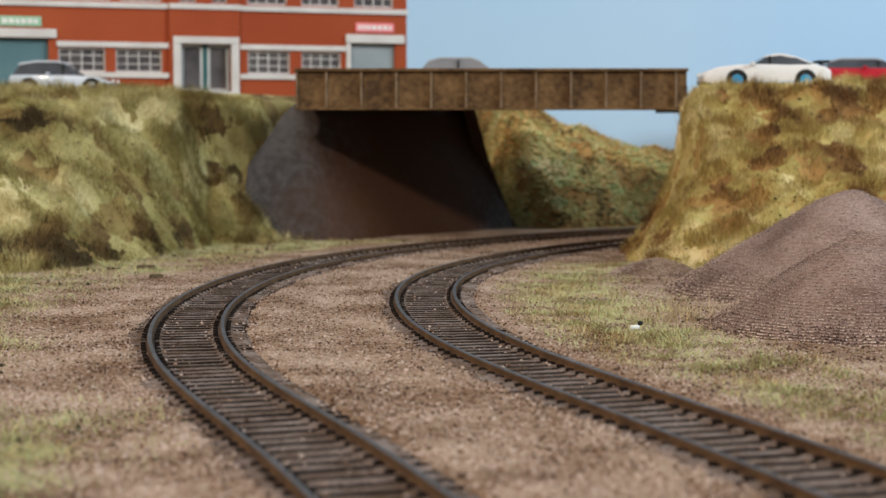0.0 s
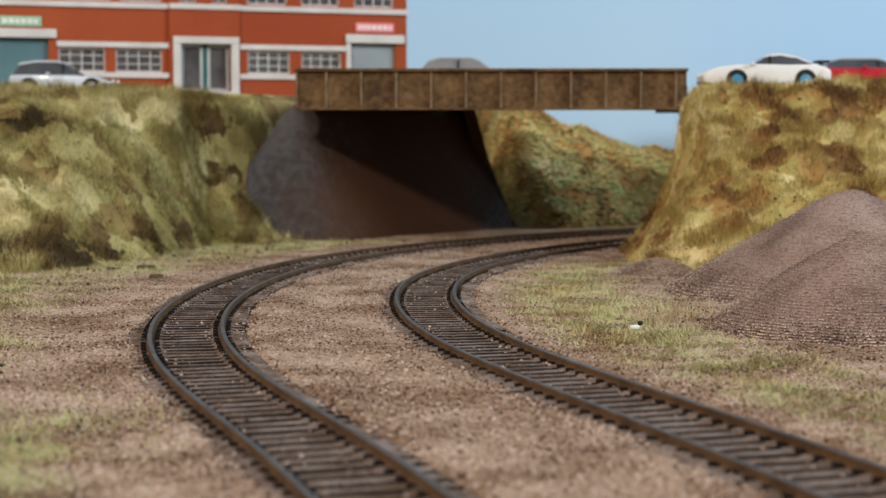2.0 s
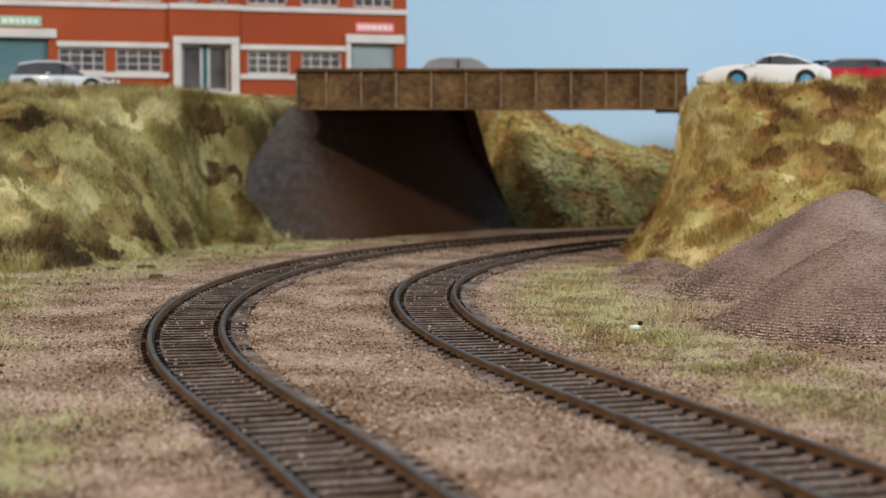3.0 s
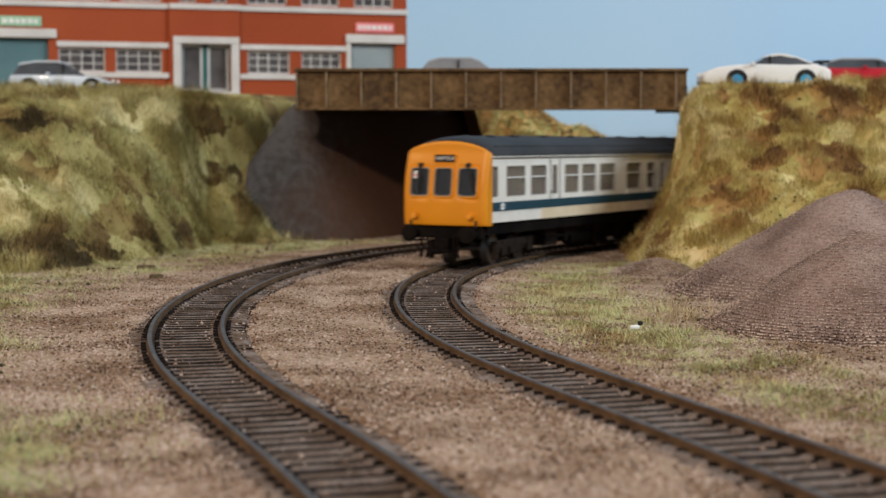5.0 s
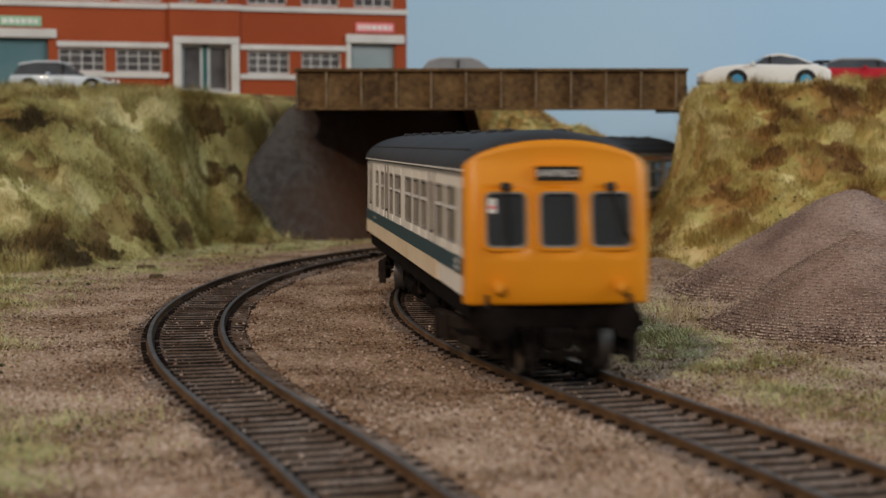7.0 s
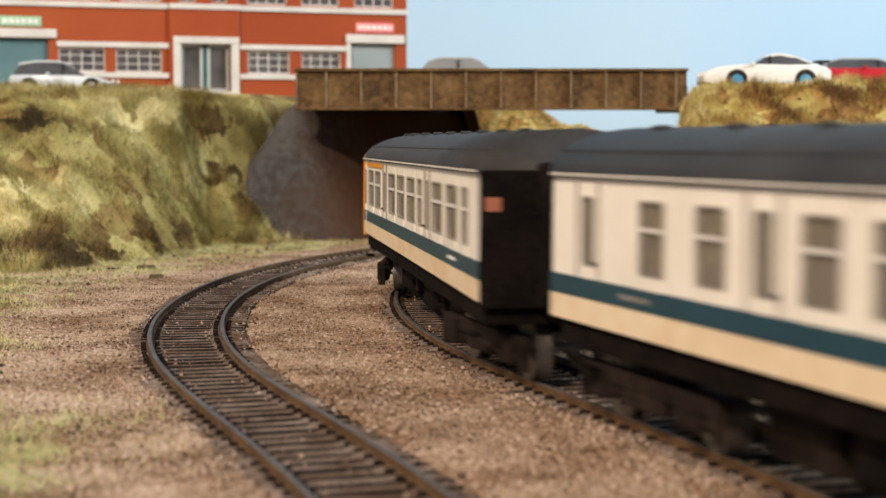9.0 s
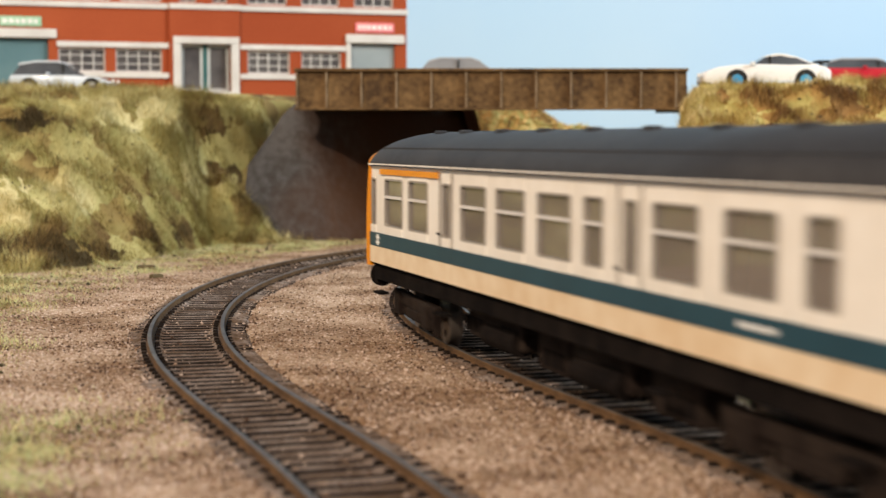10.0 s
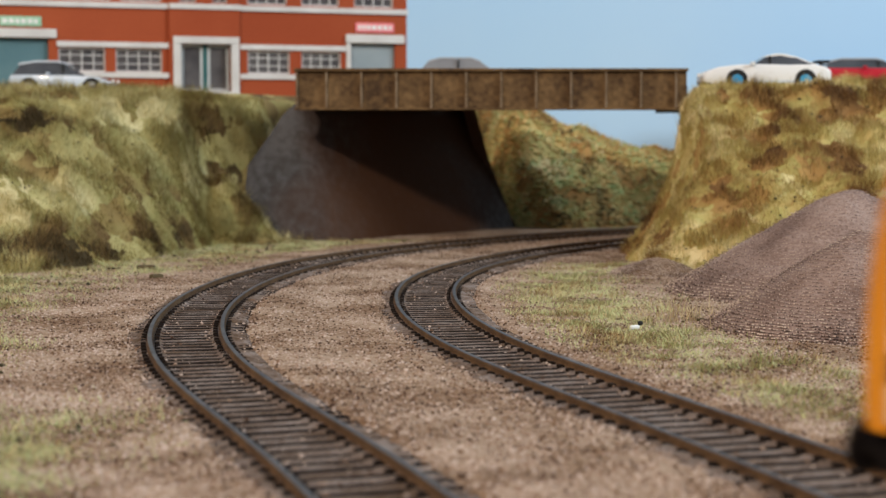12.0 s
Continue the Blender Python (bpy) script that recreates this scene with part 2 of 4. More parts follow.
def at_mm(x, y, z, rz=0):
    return pose(x * MM, y * MM, z * MM, 0, 0, rz)


# ---------- the two tracks: curves of changing bend, heads at z = 0 ----------
def bend(x, y, heading, length, knots, before, after, last, first=0.0):
    """Points (x, y, heading) each millimetre from near to far; knots: bends at even steps."""
    n = 600
    k = np.interp(np.linspace(0, 1, n), np.linspace(0, 1, len(knots)), knots)
    step = length / (n - 1)
    rows = []
    px, py, h = x, y, heading
    for i in range(before):
        h -= first if i < 220 else 0.0
        px -= math.cos(h)
        py -= math.sin(h)
        rows.insert(0, (px, py, h))
    px, py, h = x, y, heading
    for i in range(n):
        rows.append((px, py, h))
        h += k[i] * step
        px += math.cos(h) * step
        py += math.sin(h) * step
    for i in range(after):
        rows.append((px, py, h))
        h += last
        px += math.cos(h)
        py += math.sin(h)
    a = np.array(rows)
    run = np.concatenate([[0], np.cumsum(np.hypot(*np.diff(a[:, :2], axis=0).T))])
    s = np.arange(0, run[-1], 1.0)
    return np.stack([np.interp(s, run, a[:, i]) for i in range(3)], 1)


INNER = bend(73.02, 156.25, 1.8357, 649.6, (0.00014, 0.00065, -0.00181, -0.00181, -0.00273, -0.00193, -0.00182), 700, 1250, -0.0010, -0.0018)
OUTER = bend(9.28, 142.75, 1.7972, 614.8, (0.00096, 0.00092, -0.00203, -0.00170, -0.00168, -0.00242, -0.00235), 500, 760, -0.0019)
RUN = INNER[::-1].copy()          # the train's way, far to near
RUN[:, 2] += math.pi


class Field:
    """Signed distance from a line, on a grid: positive on the right when going from near to far."""

    def __init__(self, line):
        self.x0, self.y0, self.step = -440.0, -140.0, 5.0
        xs, ys = np.arange(-440, 441, 5.0), np.arange(-140, 1300, 5.0)
        gx, gy = np.meshgrid(xs, ys, indexing="ij")
        points = np.stack([gx.ravel(), gy.ravel()], 1)
        marks = line[::5]
        out = np.empty(len(points))
        for i in range(0, len(points), 3000):
            p = points[i:i + 3000, None, :] - marks[None, :, :2]
            j = (p[..., 0] ** 2 + p[..., 1] ** 2).argmin(1)
            pp = p[np.arange(len(j)), j]
            h = marks[j, 2]
            out[i:i + 3000] = np.hypot(pp[:, 0], pp[:, 1]) * np.sign(pp[:, 0] * np.sin(h) - pp[:, 1] * np.cos(h))
        self.grid = out.reshape(gx.shape)

    def __call__(self, x, y):
        fx = np.clip((x - self.x0) / self.step, 0, self.grid.shape[0] - 1.001)
        fy = np.clip((y - self.y0) / self.step, 0, self.grid.shape[1] - 1.001)
        i, j = fx.astype(int), fy.astype(int)
        u, v = fx - i, fy - j
        g = self.grid
        return (g[i, j] * (1 - u) + g[i + 1, j] * u) * (1 - v) + (g[i, j + 1] * (1 - u) + g[i + 1, j + 1] * u) * v


FROM_INNER, FROM_OUTER = Field(INNER), Field(OUTER)


def swarm(x, y, seed, size, octaves=3):
    """Smooth noise from -1 to 1 over arrays, of a given patch size in millimetres."""
    rs = np.random.RandomState(seed)
    total, amp, norm = 0, 1.0, 0
    for o in range(octaves):
        g = rs.uniform(-1, 1, (64, 64))
        fx, fy = x / size * 2 ** o + 17.3 * o, y / size * 2 ** o + 5.1 * o
        ix, iy = np.floor(fx).astype(int), np.floor(fy).astype(int)
        tx, ty = fx - ix, fy - iy
        tx, ty = tx * tx * (3 - 2 * tx), ty * ty * (3 - 2 * ty)
        v = lambda a, b: g[(ix + a) % 64, (iy + b) % 64]
        total = total + amp * ((v(0, 0) * (1 - tx) + v(1, 0) * tx) * (1 - ty) + (v(0, 1) * (1 - tx) + v(1, 1) * tx) * ty)
        norm += amp
        amp *= 0.5
    return total / norm


def rise(t):
    t = np.clip(t, 0, 1)
    return t * t * (3 - 2 * t)


GROUND = -2.8


def track_gap(x, y):
    """Distance from the nearer track; the ends of the sleepers lie bare on the inner side of the bend."""
    a, c = FROM_INNER(x, y), FROM_OUTER(x, y)
    a, c = np.where(a > 0, a - 3.2, -a), np.where(c > 0, c - 3.2, -c)
    return np.minimum(a, c)


def ground_height(x, y):
    z = GROUND + 0.5 * swarm(x, y, 3, 40) + 0.25 * swarm(x, y, 4, 9)
    d = track_gap(x, y) + 0.9 * swarm(x, y, 5, 5)
    return np.where(d < 10.6, -4.4, z + 1.2 * rise((d - 10.6) / 2.5) * (1 - 0.6 * rise((d - 16) / 20)))


def grid(x0, x1, y0, y1, step):
    xs, ys = np.arange(x0, x1 + 0.01, step), np.arange(y0, y1 + 0.01, step)
    gx, gy = np.meshgrid(xs, ys, indexing="ij")
    n, m = len(xs), len(ys)
    i = np.arange((n - 1) * (m - 1))
    a = (i // (m - 1)) * m + i % (m - 1)
    return gx.ravel(), gy.ravel(), np.stack([a, a + m, a + m + 1, a + 1], 1)


def sheet(name, x0, x1, y0, y1, step, height, material, label, skirt=None, parent=None):
    gx, gy, faces = grid(x0, x1, y0, y1, step)
    z = height(gx, gy)
    if skirt is not None:
        faces = faces[(z[faces] > skirt).any(1)]
    return arrays(name, np.stack([gx, gy, z], 1), faces, material, parent, label, "structure", True)


# ---------- ground ----------
def baseboard():
    b = box(-430, 1200, -470, 1290, -40, -5.2)
    tagged(part("baseboard", b, M_BALLAST, None, "sand-covered layout board under the scenery"), kind="structure")


baseboard()
sheet("ground", -420, 420, -120, 1270, 2.5, ground_height, M_BALLAST, "sandy brown fine ballast scattered over a layout board")


PITCH = 5.5          # from sleeper to sleeper


def strip(line, half, z, a, b):
    """Ballast heaped between the sleepers and along the rails; the sleepers lie in the troughs."""
    run = np.arange(a, b - 2, 0.55)
    seg = np.stack([np.interp(run, np.arange(len(line)), line[:, i]) for i in range(3)], 1)
    nx, ny = -np.sin(seg[:, 2]), np.cos(seg[:, 2])
    across = np.linspace(-half, half, 29)
    px, py = seg[:, None, 0] + across * nx[:, None], seg[:, None, 1] + across * ny[:, None]
    off = abs((run - a - 4 + PITCH / 2) % PITCH - PITCH / 2)[:, None]
    rough = swarm(px, py, 9, 2.6)
    near_rail = np.exp(-((abs(across) - 7.1) / 0.95) ** 4) + np.exp(-((abs(across) - 10.4) / 0.8) ** 4)
    ends = rise((abs(across) - 9.5) / 1.5)[None] * np.clip(0.25 + 0.9 * swarm(px, py, 8, 12), 0, 0.5)
    on_sleeper = 1 - rise((off - 0.85) / 0.5)
    pz = z - 0.45 * on_sleeper + 0.13 * rough + 0.62 * near_rail[None] * (0.85 + 0.9 * swarm(px, py, 7, 5)) + ends - 1.0 * rise((abs(across) - half + 1.5) / 1.5)[None]
    n, k = len(seg), len(across)
    i = np.arange((n - 1) * (k - 1))
    c = (i // (k - 1)) * k + i % (k - 1)
    return np.stack([px, py, pz], 2).reshape(-1, 3), np.stack([c, c + 1, c + k + 1, c + k], 1)


def rail_mesh(line, offset, a, b):
    """A flat-bottomed rail swept along the line: foot, web and head."""
    profile = [(-1.0, -1.9), (-1.0, -1.65), (-0.28, -1.45), (-0.28, -0.8), (-0.5, -0.68), (-0.5, -0.12), (-0.36, 0.0),
               (0.36, 0.0), (0.5, -0.12), (0.5, -0.68), (0.28, -0.8), (0.28, -1.45), (1.0, -1.65), (1.0, -1.9)]
    seg = line[a:b:3]
    nx, ny = -np.sin(seg[:, 2]), np.cos(seg[:, 2])
    pr = np.array(profile)
    k = len(pr)
    v = np.stack([seg[:, None, 0] + (offset + pr[:, 0]) * nx[:, None], seg[:, None, 1] + (offset + pr[:, 0]) * ny[:, None],
                  np.broadcast_to(pr[:, 1], (len(seg), k))], 2).reshape(-1, 3)
    i = np.arange((len(seg) - 1) * k)
    r, c = i // k, i % k
    f = np.stack([r * k + c, r * k + (c + 1) % k, (r + 1) * k + (c + 1) % k, (r + 1) * k + c], 1)
    return v, f, c


def sleeper_mesh():
    b = box(-14.8, 14.8, -1.1, 1.1, -4.0, -1.9, 0.2)
    for x in (-8.65, 8.65):
        for side in (-1, 1):
            box(x + side * 1.0, x + side * 2.2, -1.0, 1.0, -2.0, -1.1, 0.15, b)
    bmesh.ops.scale(b, vec=(MM, MM, MM), verts=b.verts)
    me = bpy.data.meshes.new("sleeper")
    b.to_mesh(me)
    b.free()
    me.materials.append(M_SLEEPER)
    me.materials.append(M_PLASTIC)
    for p in me.polygons:      # tops take the mottled weathered brown, sides the plain dark brown
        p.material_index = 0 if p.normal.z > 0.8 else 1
    return me


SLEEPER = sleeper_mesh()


def track(line, a, b, label):
    root = thing("railway_track", label, "railway track", group="model railway tracks")
    v, f = strip(line, 15.5, -1.93, a, b)
    arrays("trackbed", v, f, M_BED, root, "dusty grey brown ballast between the sleepers", smooth=True)
    for side in (-1, 1):
        v, f, c = rail_mesh(line, side * 8.77, a, b)
        rail = arrays("rail", v, f, M_RAIL, root, "rusty brown rail with a dull steel head")
        rail.data.materials.append(M_HEAD)
        rail.data.polygons.foreach_set("material_index", np.isin(c, (5, 6, 7)).astype(int))
    rs = random.Random(7)
    for k in range(int((b - a - 8) / PITCH)):
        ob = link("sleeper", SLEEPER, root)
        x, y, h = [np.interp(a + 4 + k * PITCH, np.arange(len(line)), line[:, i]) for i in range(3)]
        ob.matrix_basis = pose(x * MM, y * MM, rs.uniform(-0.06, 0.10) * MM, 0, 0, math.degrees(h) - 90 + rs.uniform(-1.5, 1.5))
    return root


track(OUTER, 200, 1500, "curved model railway track with dark plastic sleepers on ballast")
track(INNER, 160, 2500, "curved model railway track with dark plastic sleepers, used by the train")


# ---------- banks ----------
def west_height(x, y):
    foot = np.interp(x, [-300, -200, -150, -125, -108, -98, -86, -70], [470, 520, 570, 640, 715, 765, 800, 840])
    crest = np.interp(x, [-300, -200, -130, -112, -100, -86, -70], [705, 728, 770, 800, 815, 850, 880])
    t = (y - foot) / (crest - foot)
    z = -5 + 72.5 * (0.16 * np.clip(t * 1.5, 0, 1) + 0.84 * rise((t - 0.12) / 0.88)) + 4.5 * rise((y - crest - 25) / 45)
    lump = 8.0 * swarm(x, y, 11, 34) + 6.0 * swarm(x, y, 12, 15) + 3.0 * swarm(x, y, 13, 7)
    return z + lump * rise(t * 1.6) * (1 - 0.9 * rise((t - 0.75) / 0.3))


def west_edge(x, y):
    """Land behind the abutment stops at its top edge."""
    z = west_height(x, y)
    limit = np.interp(y, [740, 780, 800, 815, 890, 930, 1200], [-88, -88, -84, -74, -24, -12, -12]) + np.where(y < 805, 9 * swarm(x, y, 14, 22), 0)
    wide = np.interp(y, [780, 812], [46, 5])
    low = rise((limit - x) / wide)
    z = np.where(y > 690, -8 + (z + 8) * low, z)
    mound = 31 * rise((-67 - x) / 40) * np.exp(-((y - 774) / 20) ** 2) * (1 + 0.3 * swarm(x, y, 15, 12)) - 8
    return np.where(x > -150, np.maximum(z, mound), z)


sheet("embankment_west", -420, 60, 460, 1240, 3, west_edge, M_BANK, "grass-covered embankment with brown and olive tufts", GROUND - 1.5)


def east_height(x, y):
    d = FROM_INNER(x, y)
    foot = np.interp(x, [60, 85, 130, 200, 420], [650, 580, 545, 520, 480])
    crest = np.interp(x, [60, 110, 200, 420], [738, 724, 712, 690])
    ty = (y - foot) / (crest - foot)
    dn = d - 2 * swarm(x, y, 23, 25)
    tx = (dn - 25) / 12
    t = np.minimum(ty, tx)
    front = 0.25 * np.clip(ty * 1.1, 0, 1) + 0.75 * rise(ty / 0.95)
    xn = x - 3 * swarm(x, y, 24, 20)
    flank = np.minimum(np.interp(xn, [74, 89, 102, 107, 113], [0, 0.2, 0.52, 0.86, 1.0]), np.interp(dn, [25, 29, 32, 35, 38], [0, 0.2, 0.5, 0.9, 1.0]))
    z = -6 + 72.5 * np.minimum(front, flank) + 6.3 * rise((y - crest) / 22) * rise(tx)
    lump = (7.0 * swarm(x, y, 21, 30) + 5.5 * swarm(x, y, 22, 13) + 3.0 * swarm(x, y, 25, 6)) * rise((dn - 28) / 25)
    return z + lump * rise(t * 2.2) * (1 - 0.9 * rise((t - 0.78) / 0.3))


def east_edge(x, y):
    d = FROM_INNER(x, y)
    return np.where(d < 15, -20, east_height(x, y))


sheet("embankment_east", 50, 420, 470, 1240, 3, east_edge, M_EAST, "steep grass-covered embankment with yellow and brown tufts", GROUND - 1.5)


def north_height(x, y):
    d = -FROM_OUTER(x, y)
    top = np.interp(x, [-20, 20, 60, 110, 150, 420], [72, 66, 58, 42, 34, 30])
    t = (d - 34) / 95
    z = -6 + (top + 6) * rise(t)
    return z + (9 * swarm(x, y, 31, 30) + 7 * swarm(x, y, 32, 14)) * rise(t * 2)


def north_edge(x, y):
    limit = np.interp(y, [890, 915, 935, 1240], [60, 44, 30, -10])
    return -8 + (north_height(x, y) + 8) * rise((x - limit) / 22)


sheet("embankment_north", 0, 420, 860, 1240, 4, north_edge, M_BUSH, "distant grassy bank behind the bridge, brown and green", GROUND - 1.5)

tagged(part("road", box(195, 420, 890, 1240, 67, 72.6), M_ROAD, None, "grey road slab over the hidden line"), kind="structure")


def backdrop():
    b = box(-900, 900, 1275, 1285, -60, 700)
    tagged(part("backdrop", b, M_SKY, None, "pale blue painted sky board"), kind="structure")


backdrop()


# ---------- abutment ----------
def abutment():
    """A battered wall: a wing splayed towards the viewer, a round corner, the long face under the deck and a short far wing."""
    way = [(-128, 802, 4), (-116, 798, 14), (-104, 794, 28), (-92, 790, 46), (-82, 788, 60), (-73, 787, 66), (-65, 787.5, 66), (-57, 790, 66), (-49, 796, 66), (-41, 805, 66),
           (-30, 820, 66), (-8, 850, 66), (14, 880, 66), (30, 902, 66), (38, 914, 66), (42, 920, 66), (42.5, 925, 66), (38, 930, 66), (30, 936, 66)]
    root = thing("bridge_abutment", "battered grey concrete bridge abutment with rusty stains", "abutment")
    levels, rows = 10, []
    for i, (x, y, top) in enumerate(way):
        j0, j1 = max(0, i - 1), min(len(way) - 1, i + 1)
        dx, dy = way[j1][0] - way[j0][0], way[j1][1] - way[j0][1]
        n = math.hypot(dx, dy)
        nx, ny = -dy / n, dx / n
        lean = 0.24 + 0.22 * i / len(way)
        line = [(x + nx * lean * (k / levels) * (top + 6), y + ny * lean * (k / levels) * (top + 6), -6 + (top + 6) * k / levels) for k in range(levels + 1)]
        rows.append(line + [(x + nx * (lean * (top + 6) + 14), y + ny * (lean * (top + 6) + 14), top)])
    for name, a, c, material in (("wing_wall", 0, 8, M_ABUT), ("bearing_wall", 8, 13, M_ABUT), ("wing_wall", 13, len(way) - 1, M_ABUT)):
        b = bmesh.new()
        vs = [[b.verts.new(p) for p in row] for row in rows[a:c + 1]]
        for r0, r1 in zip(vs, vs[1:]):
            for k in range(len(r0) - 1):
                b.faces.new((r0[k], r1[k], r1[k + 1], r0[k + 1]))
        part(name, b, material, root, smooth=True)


abutment()


# ---------- bridge ----------
def bridge():
    root = thing("plate_girder_bridge", "rusty brown plate girder bridge with vertical stiffeners", "bridge", at_mm(23, 780, 0))
    half = 93.5
    part("girder_web", box(-half, half, -1.2, 1.2, 62.2, 79.6), M_BEAM, root)
    part("top_flange", box(-half - 0.5, half + 0.5, -3.4, 3.4, 79.6, 81.0, 0.2), M_BEAM, root)
    part("bottom_flange", box(-half - 0.5, half + 0.5, -3.4, 3.4, 61.2, 62.2, 0.2), M_BEAM, root)
    for i in range(12):
        x = half - 5.2 - i * 16.7 if i < 11 else -half + 0.7
        part("stiffener", box(x - 0.5, x + 0.5, -3.0, -1.2, 62.2, 79.6, 0.15), M_EDGE, root, "worn pale stiffener")
    part("deck", box(-half + 3, half + 1, 3.4, 122, 67, 72.8), M_ROAD, root, "grey road deck")
    part("approach_slab", box(half + 1.2, half + 40, 3.4, 122, 62, 68.4), M_ROAD, root, "grey road slab behind the bank")
    part("bearing_shelf", box(half + 0.6, half + 12, -2, 4, 62, 67, 0.3), M_BEAM, root)


bridge()


# ---------- walls with real openings ----------
def holed(x0, x1, z0, z1, y0, y1, holes):
    """A wall in the XZ plane, thick from y0 to y1, with rectangular openings (x0, x1, z0, z1)."""
    b = bmesh.new()
    xs = sorted({x0, x1, *[h[0] for h in holes], *[h[1] for h in holes]})
    for a, c in zip(xs, xs[1:]):
        if c - a < 1e-6:
            continue
        mid = (a + c) / 2
        cuts = sorted((h[2], h[3]) for h in holes if h[0] < mid < h[1])
        z = z0
        for lo, hi in cuts:
            if lo > z:
                box(a, c, y0, y1, z, lo, 0, b)
            z = max(z, hi)
        if z < z1:
            box(a, c, y0, y1, z, z1, 0, b)
    bmesh.ops.remove_doubles(b, verts=b.verts, dist=0.001)
    return b


def ring(x0, x1, z0, z1, wide, y0, y1, radius=0.0, seg=4):
    """A frame round an opening, with round corners."""
    def loop(inset, r):
        a0, a1, c0, c1 = x0 + inset, x1 - inset, z0 + inset, z1 - inset
        out = []
        for cx, cz, start in ((a1 - r, c1 - r, 0), (a0 + r, c1 - r, 90), (a0 + r, c0 + r, 180), (a1 - r, c0 + r, 270)):
            for k in range(seg + 1):
                w = radians(start + 90 * k / seg)
                out.append((cx + r * math.cos(w), cz + r * math.sin(w)))
        return out
    b = bmesh.new()
    o, i = loop(-wide, radius + wide), loop(0, max(radius, 0.01))
    vs = [[b.verts.new((x, y, z)) for x, z in pts] for pts, y in ((o, y0), (o, y1), (i, y1), (i, y0))]
    n = len(o)
    for r0, r1 in zip(vs, vs[1:] + vs[:1]):
        for k in range(n):
            b.faces.new((r0[k], r0[(k + 1) % n], r1[(k + 1) % n], r1[k]))
    return b


# ---------- red brick works ----------
def works():
    root = thing("factory_building", "orange red brick factory with white trim and roller shutters", "building", at_mm(-22.3, 1000, 72, 18.03))
    lo, hi = 0.0, 92.0
    up = lambda z: z - 72
    shut = [(-35.3, -7.3, 0, up(105.8)), (-252, -214, 0, up(105.2))]
    low = [(-98.7, -72.9), (-65.9, -41.3), (-176.1, -149.2), (-208.6, -181.9)]
    high = [(-33.1, -8.3), (-65.9, -42.4), (-98.7, -74.6), (-119.8, -110.7), (-139.2, -129.2), (-172.9, -149.2), (-202.9, -178.7), (-240, -214)]
    lows = [(a, c, up(86.4), up(100.2)) for a, c in low]
    highs = [(a, c, up(127.5), up(143.5)) for a, c in high]
    door = (-138.6, -109.0, 4.0, up(103.4))
    part("wall", holed(-256, 0, lo, hi, 0, 4, shut + lows + highs + [door]), M_BRICK, root)
    part("side_wall", box(-4, 0, 4.01, 90, lo, hi), M_BRICK, root)
    part("back_wall", box(-256, -4.01, 86, 90, lo, hi), M_BRICK, root)
    part("end_wall", box(-256, -252, 4.01, 85.9, lo, hi), M_BRICK, root)
    part("roof", box(-258, 2, -2, 92, hi, hi + 2), M_ROAD, root)
    part("bay", holed(-145.2, -103.6, lo, hi - 0.1, -2.2, -0.05, [(-143.2, -104.2, 0, up(107.7)), highs[3], highs[4]]), M_BRICK, root)
    for a, c, z0, z1 in lows + highs:
        w = part("window", box(a, c, 2.6, 3.0, z0, z1), M_WINDARK, root)
        fr = ring(a + 1.0, c - 1.0, z0 + 1.0, z1 - 1.0, 1.0, 1.4, 2.6)
        n = 4 if c - a > 15 else 2
        for k in range(1, n):
            x = a + (c - a) * k / n
            box(x - 0.32, x + 0.32, 1.6, 2.55, z0 + 0.9, z1 - 0.9, 0, fr)
        for z in (z0 + (z1 - z0) * 0.36, z0 + (z1 - z0) * 0.70):
            box(a + 0.9, c - 0.9, 1.7, 2.5, z - 0.28, z + 0.28, 0, fr)
        part("window_frame", fr, M_STONE, w, "white glazing bars")
    for a, c in ((-103.5, -38.5), (-209.5, -145.3)):
        part("lintel_band", box(a, c, -1.2, 0.9, up(100.6), up(103.8), 0.25), M_STONE, root)
        part("sill_band", box(a, c, -1.5, 0.9, up(83.2), up(86.3), 0.25), M_STONE, root)
    for a, c in ((-256, -145.3), (-103.5, 0.6)):
        part("string_course", box(a, c, -1.6, 0.9, up(123.4), up(126.6), 0.25), M_STONE, root)
    part("string_course", box(-145.2, -103.6, -3.4, -2.25, up(123.6), up(126.8), 0.25), M_STONE, root)
    for x0, x1, z0, z1 in shut:
        tint = M_TEALSHUTTER if x0 < -100 else M_SHUTTER
        s = part("roller_shutter", box(x0, x1, 2.8, 3.2, z0, z1), tint, root, "teal ribbed roller shutter" if x0 < -100 else "grey ribbed roller shutter")
        ribs = bmesh.new()
        z = z0 + 1
        while z < z1 - 1:
            box(x0 + 0.1, x1 - 0.1, 2.3, 2.79, z, z + 1.1, 0.2, ribs)
            z += 1.7
        part("shutter_slats", ribs, tint, s)
        part("shutter_lintel", box(x0 - 3.4, x1 + 4.5 if x1 < -100 else x1 + 5.4, -2.4, 0.8, z1 + 0.1, z1 + 5.2, 0.3), M_STONE, root)
        part("shutter_jamb", box(x0 - 3, x0 - 0.1, -1.2, 0.8, 0, z1, 0.2), M_STONE, root)
    part("door_lintel", box(-143.2, -104.2, -3.6, 0.9, up(103.6), up(107.7), 0.3), M_STONE, root)
    for x0, x1 in ((-143.2, -138.7), (-108.9, -104.2)):
        part("door_jamb", box(x0, x1, -3.4, 0.9, 0, up(103.5), 0.3), M_STONE, root)
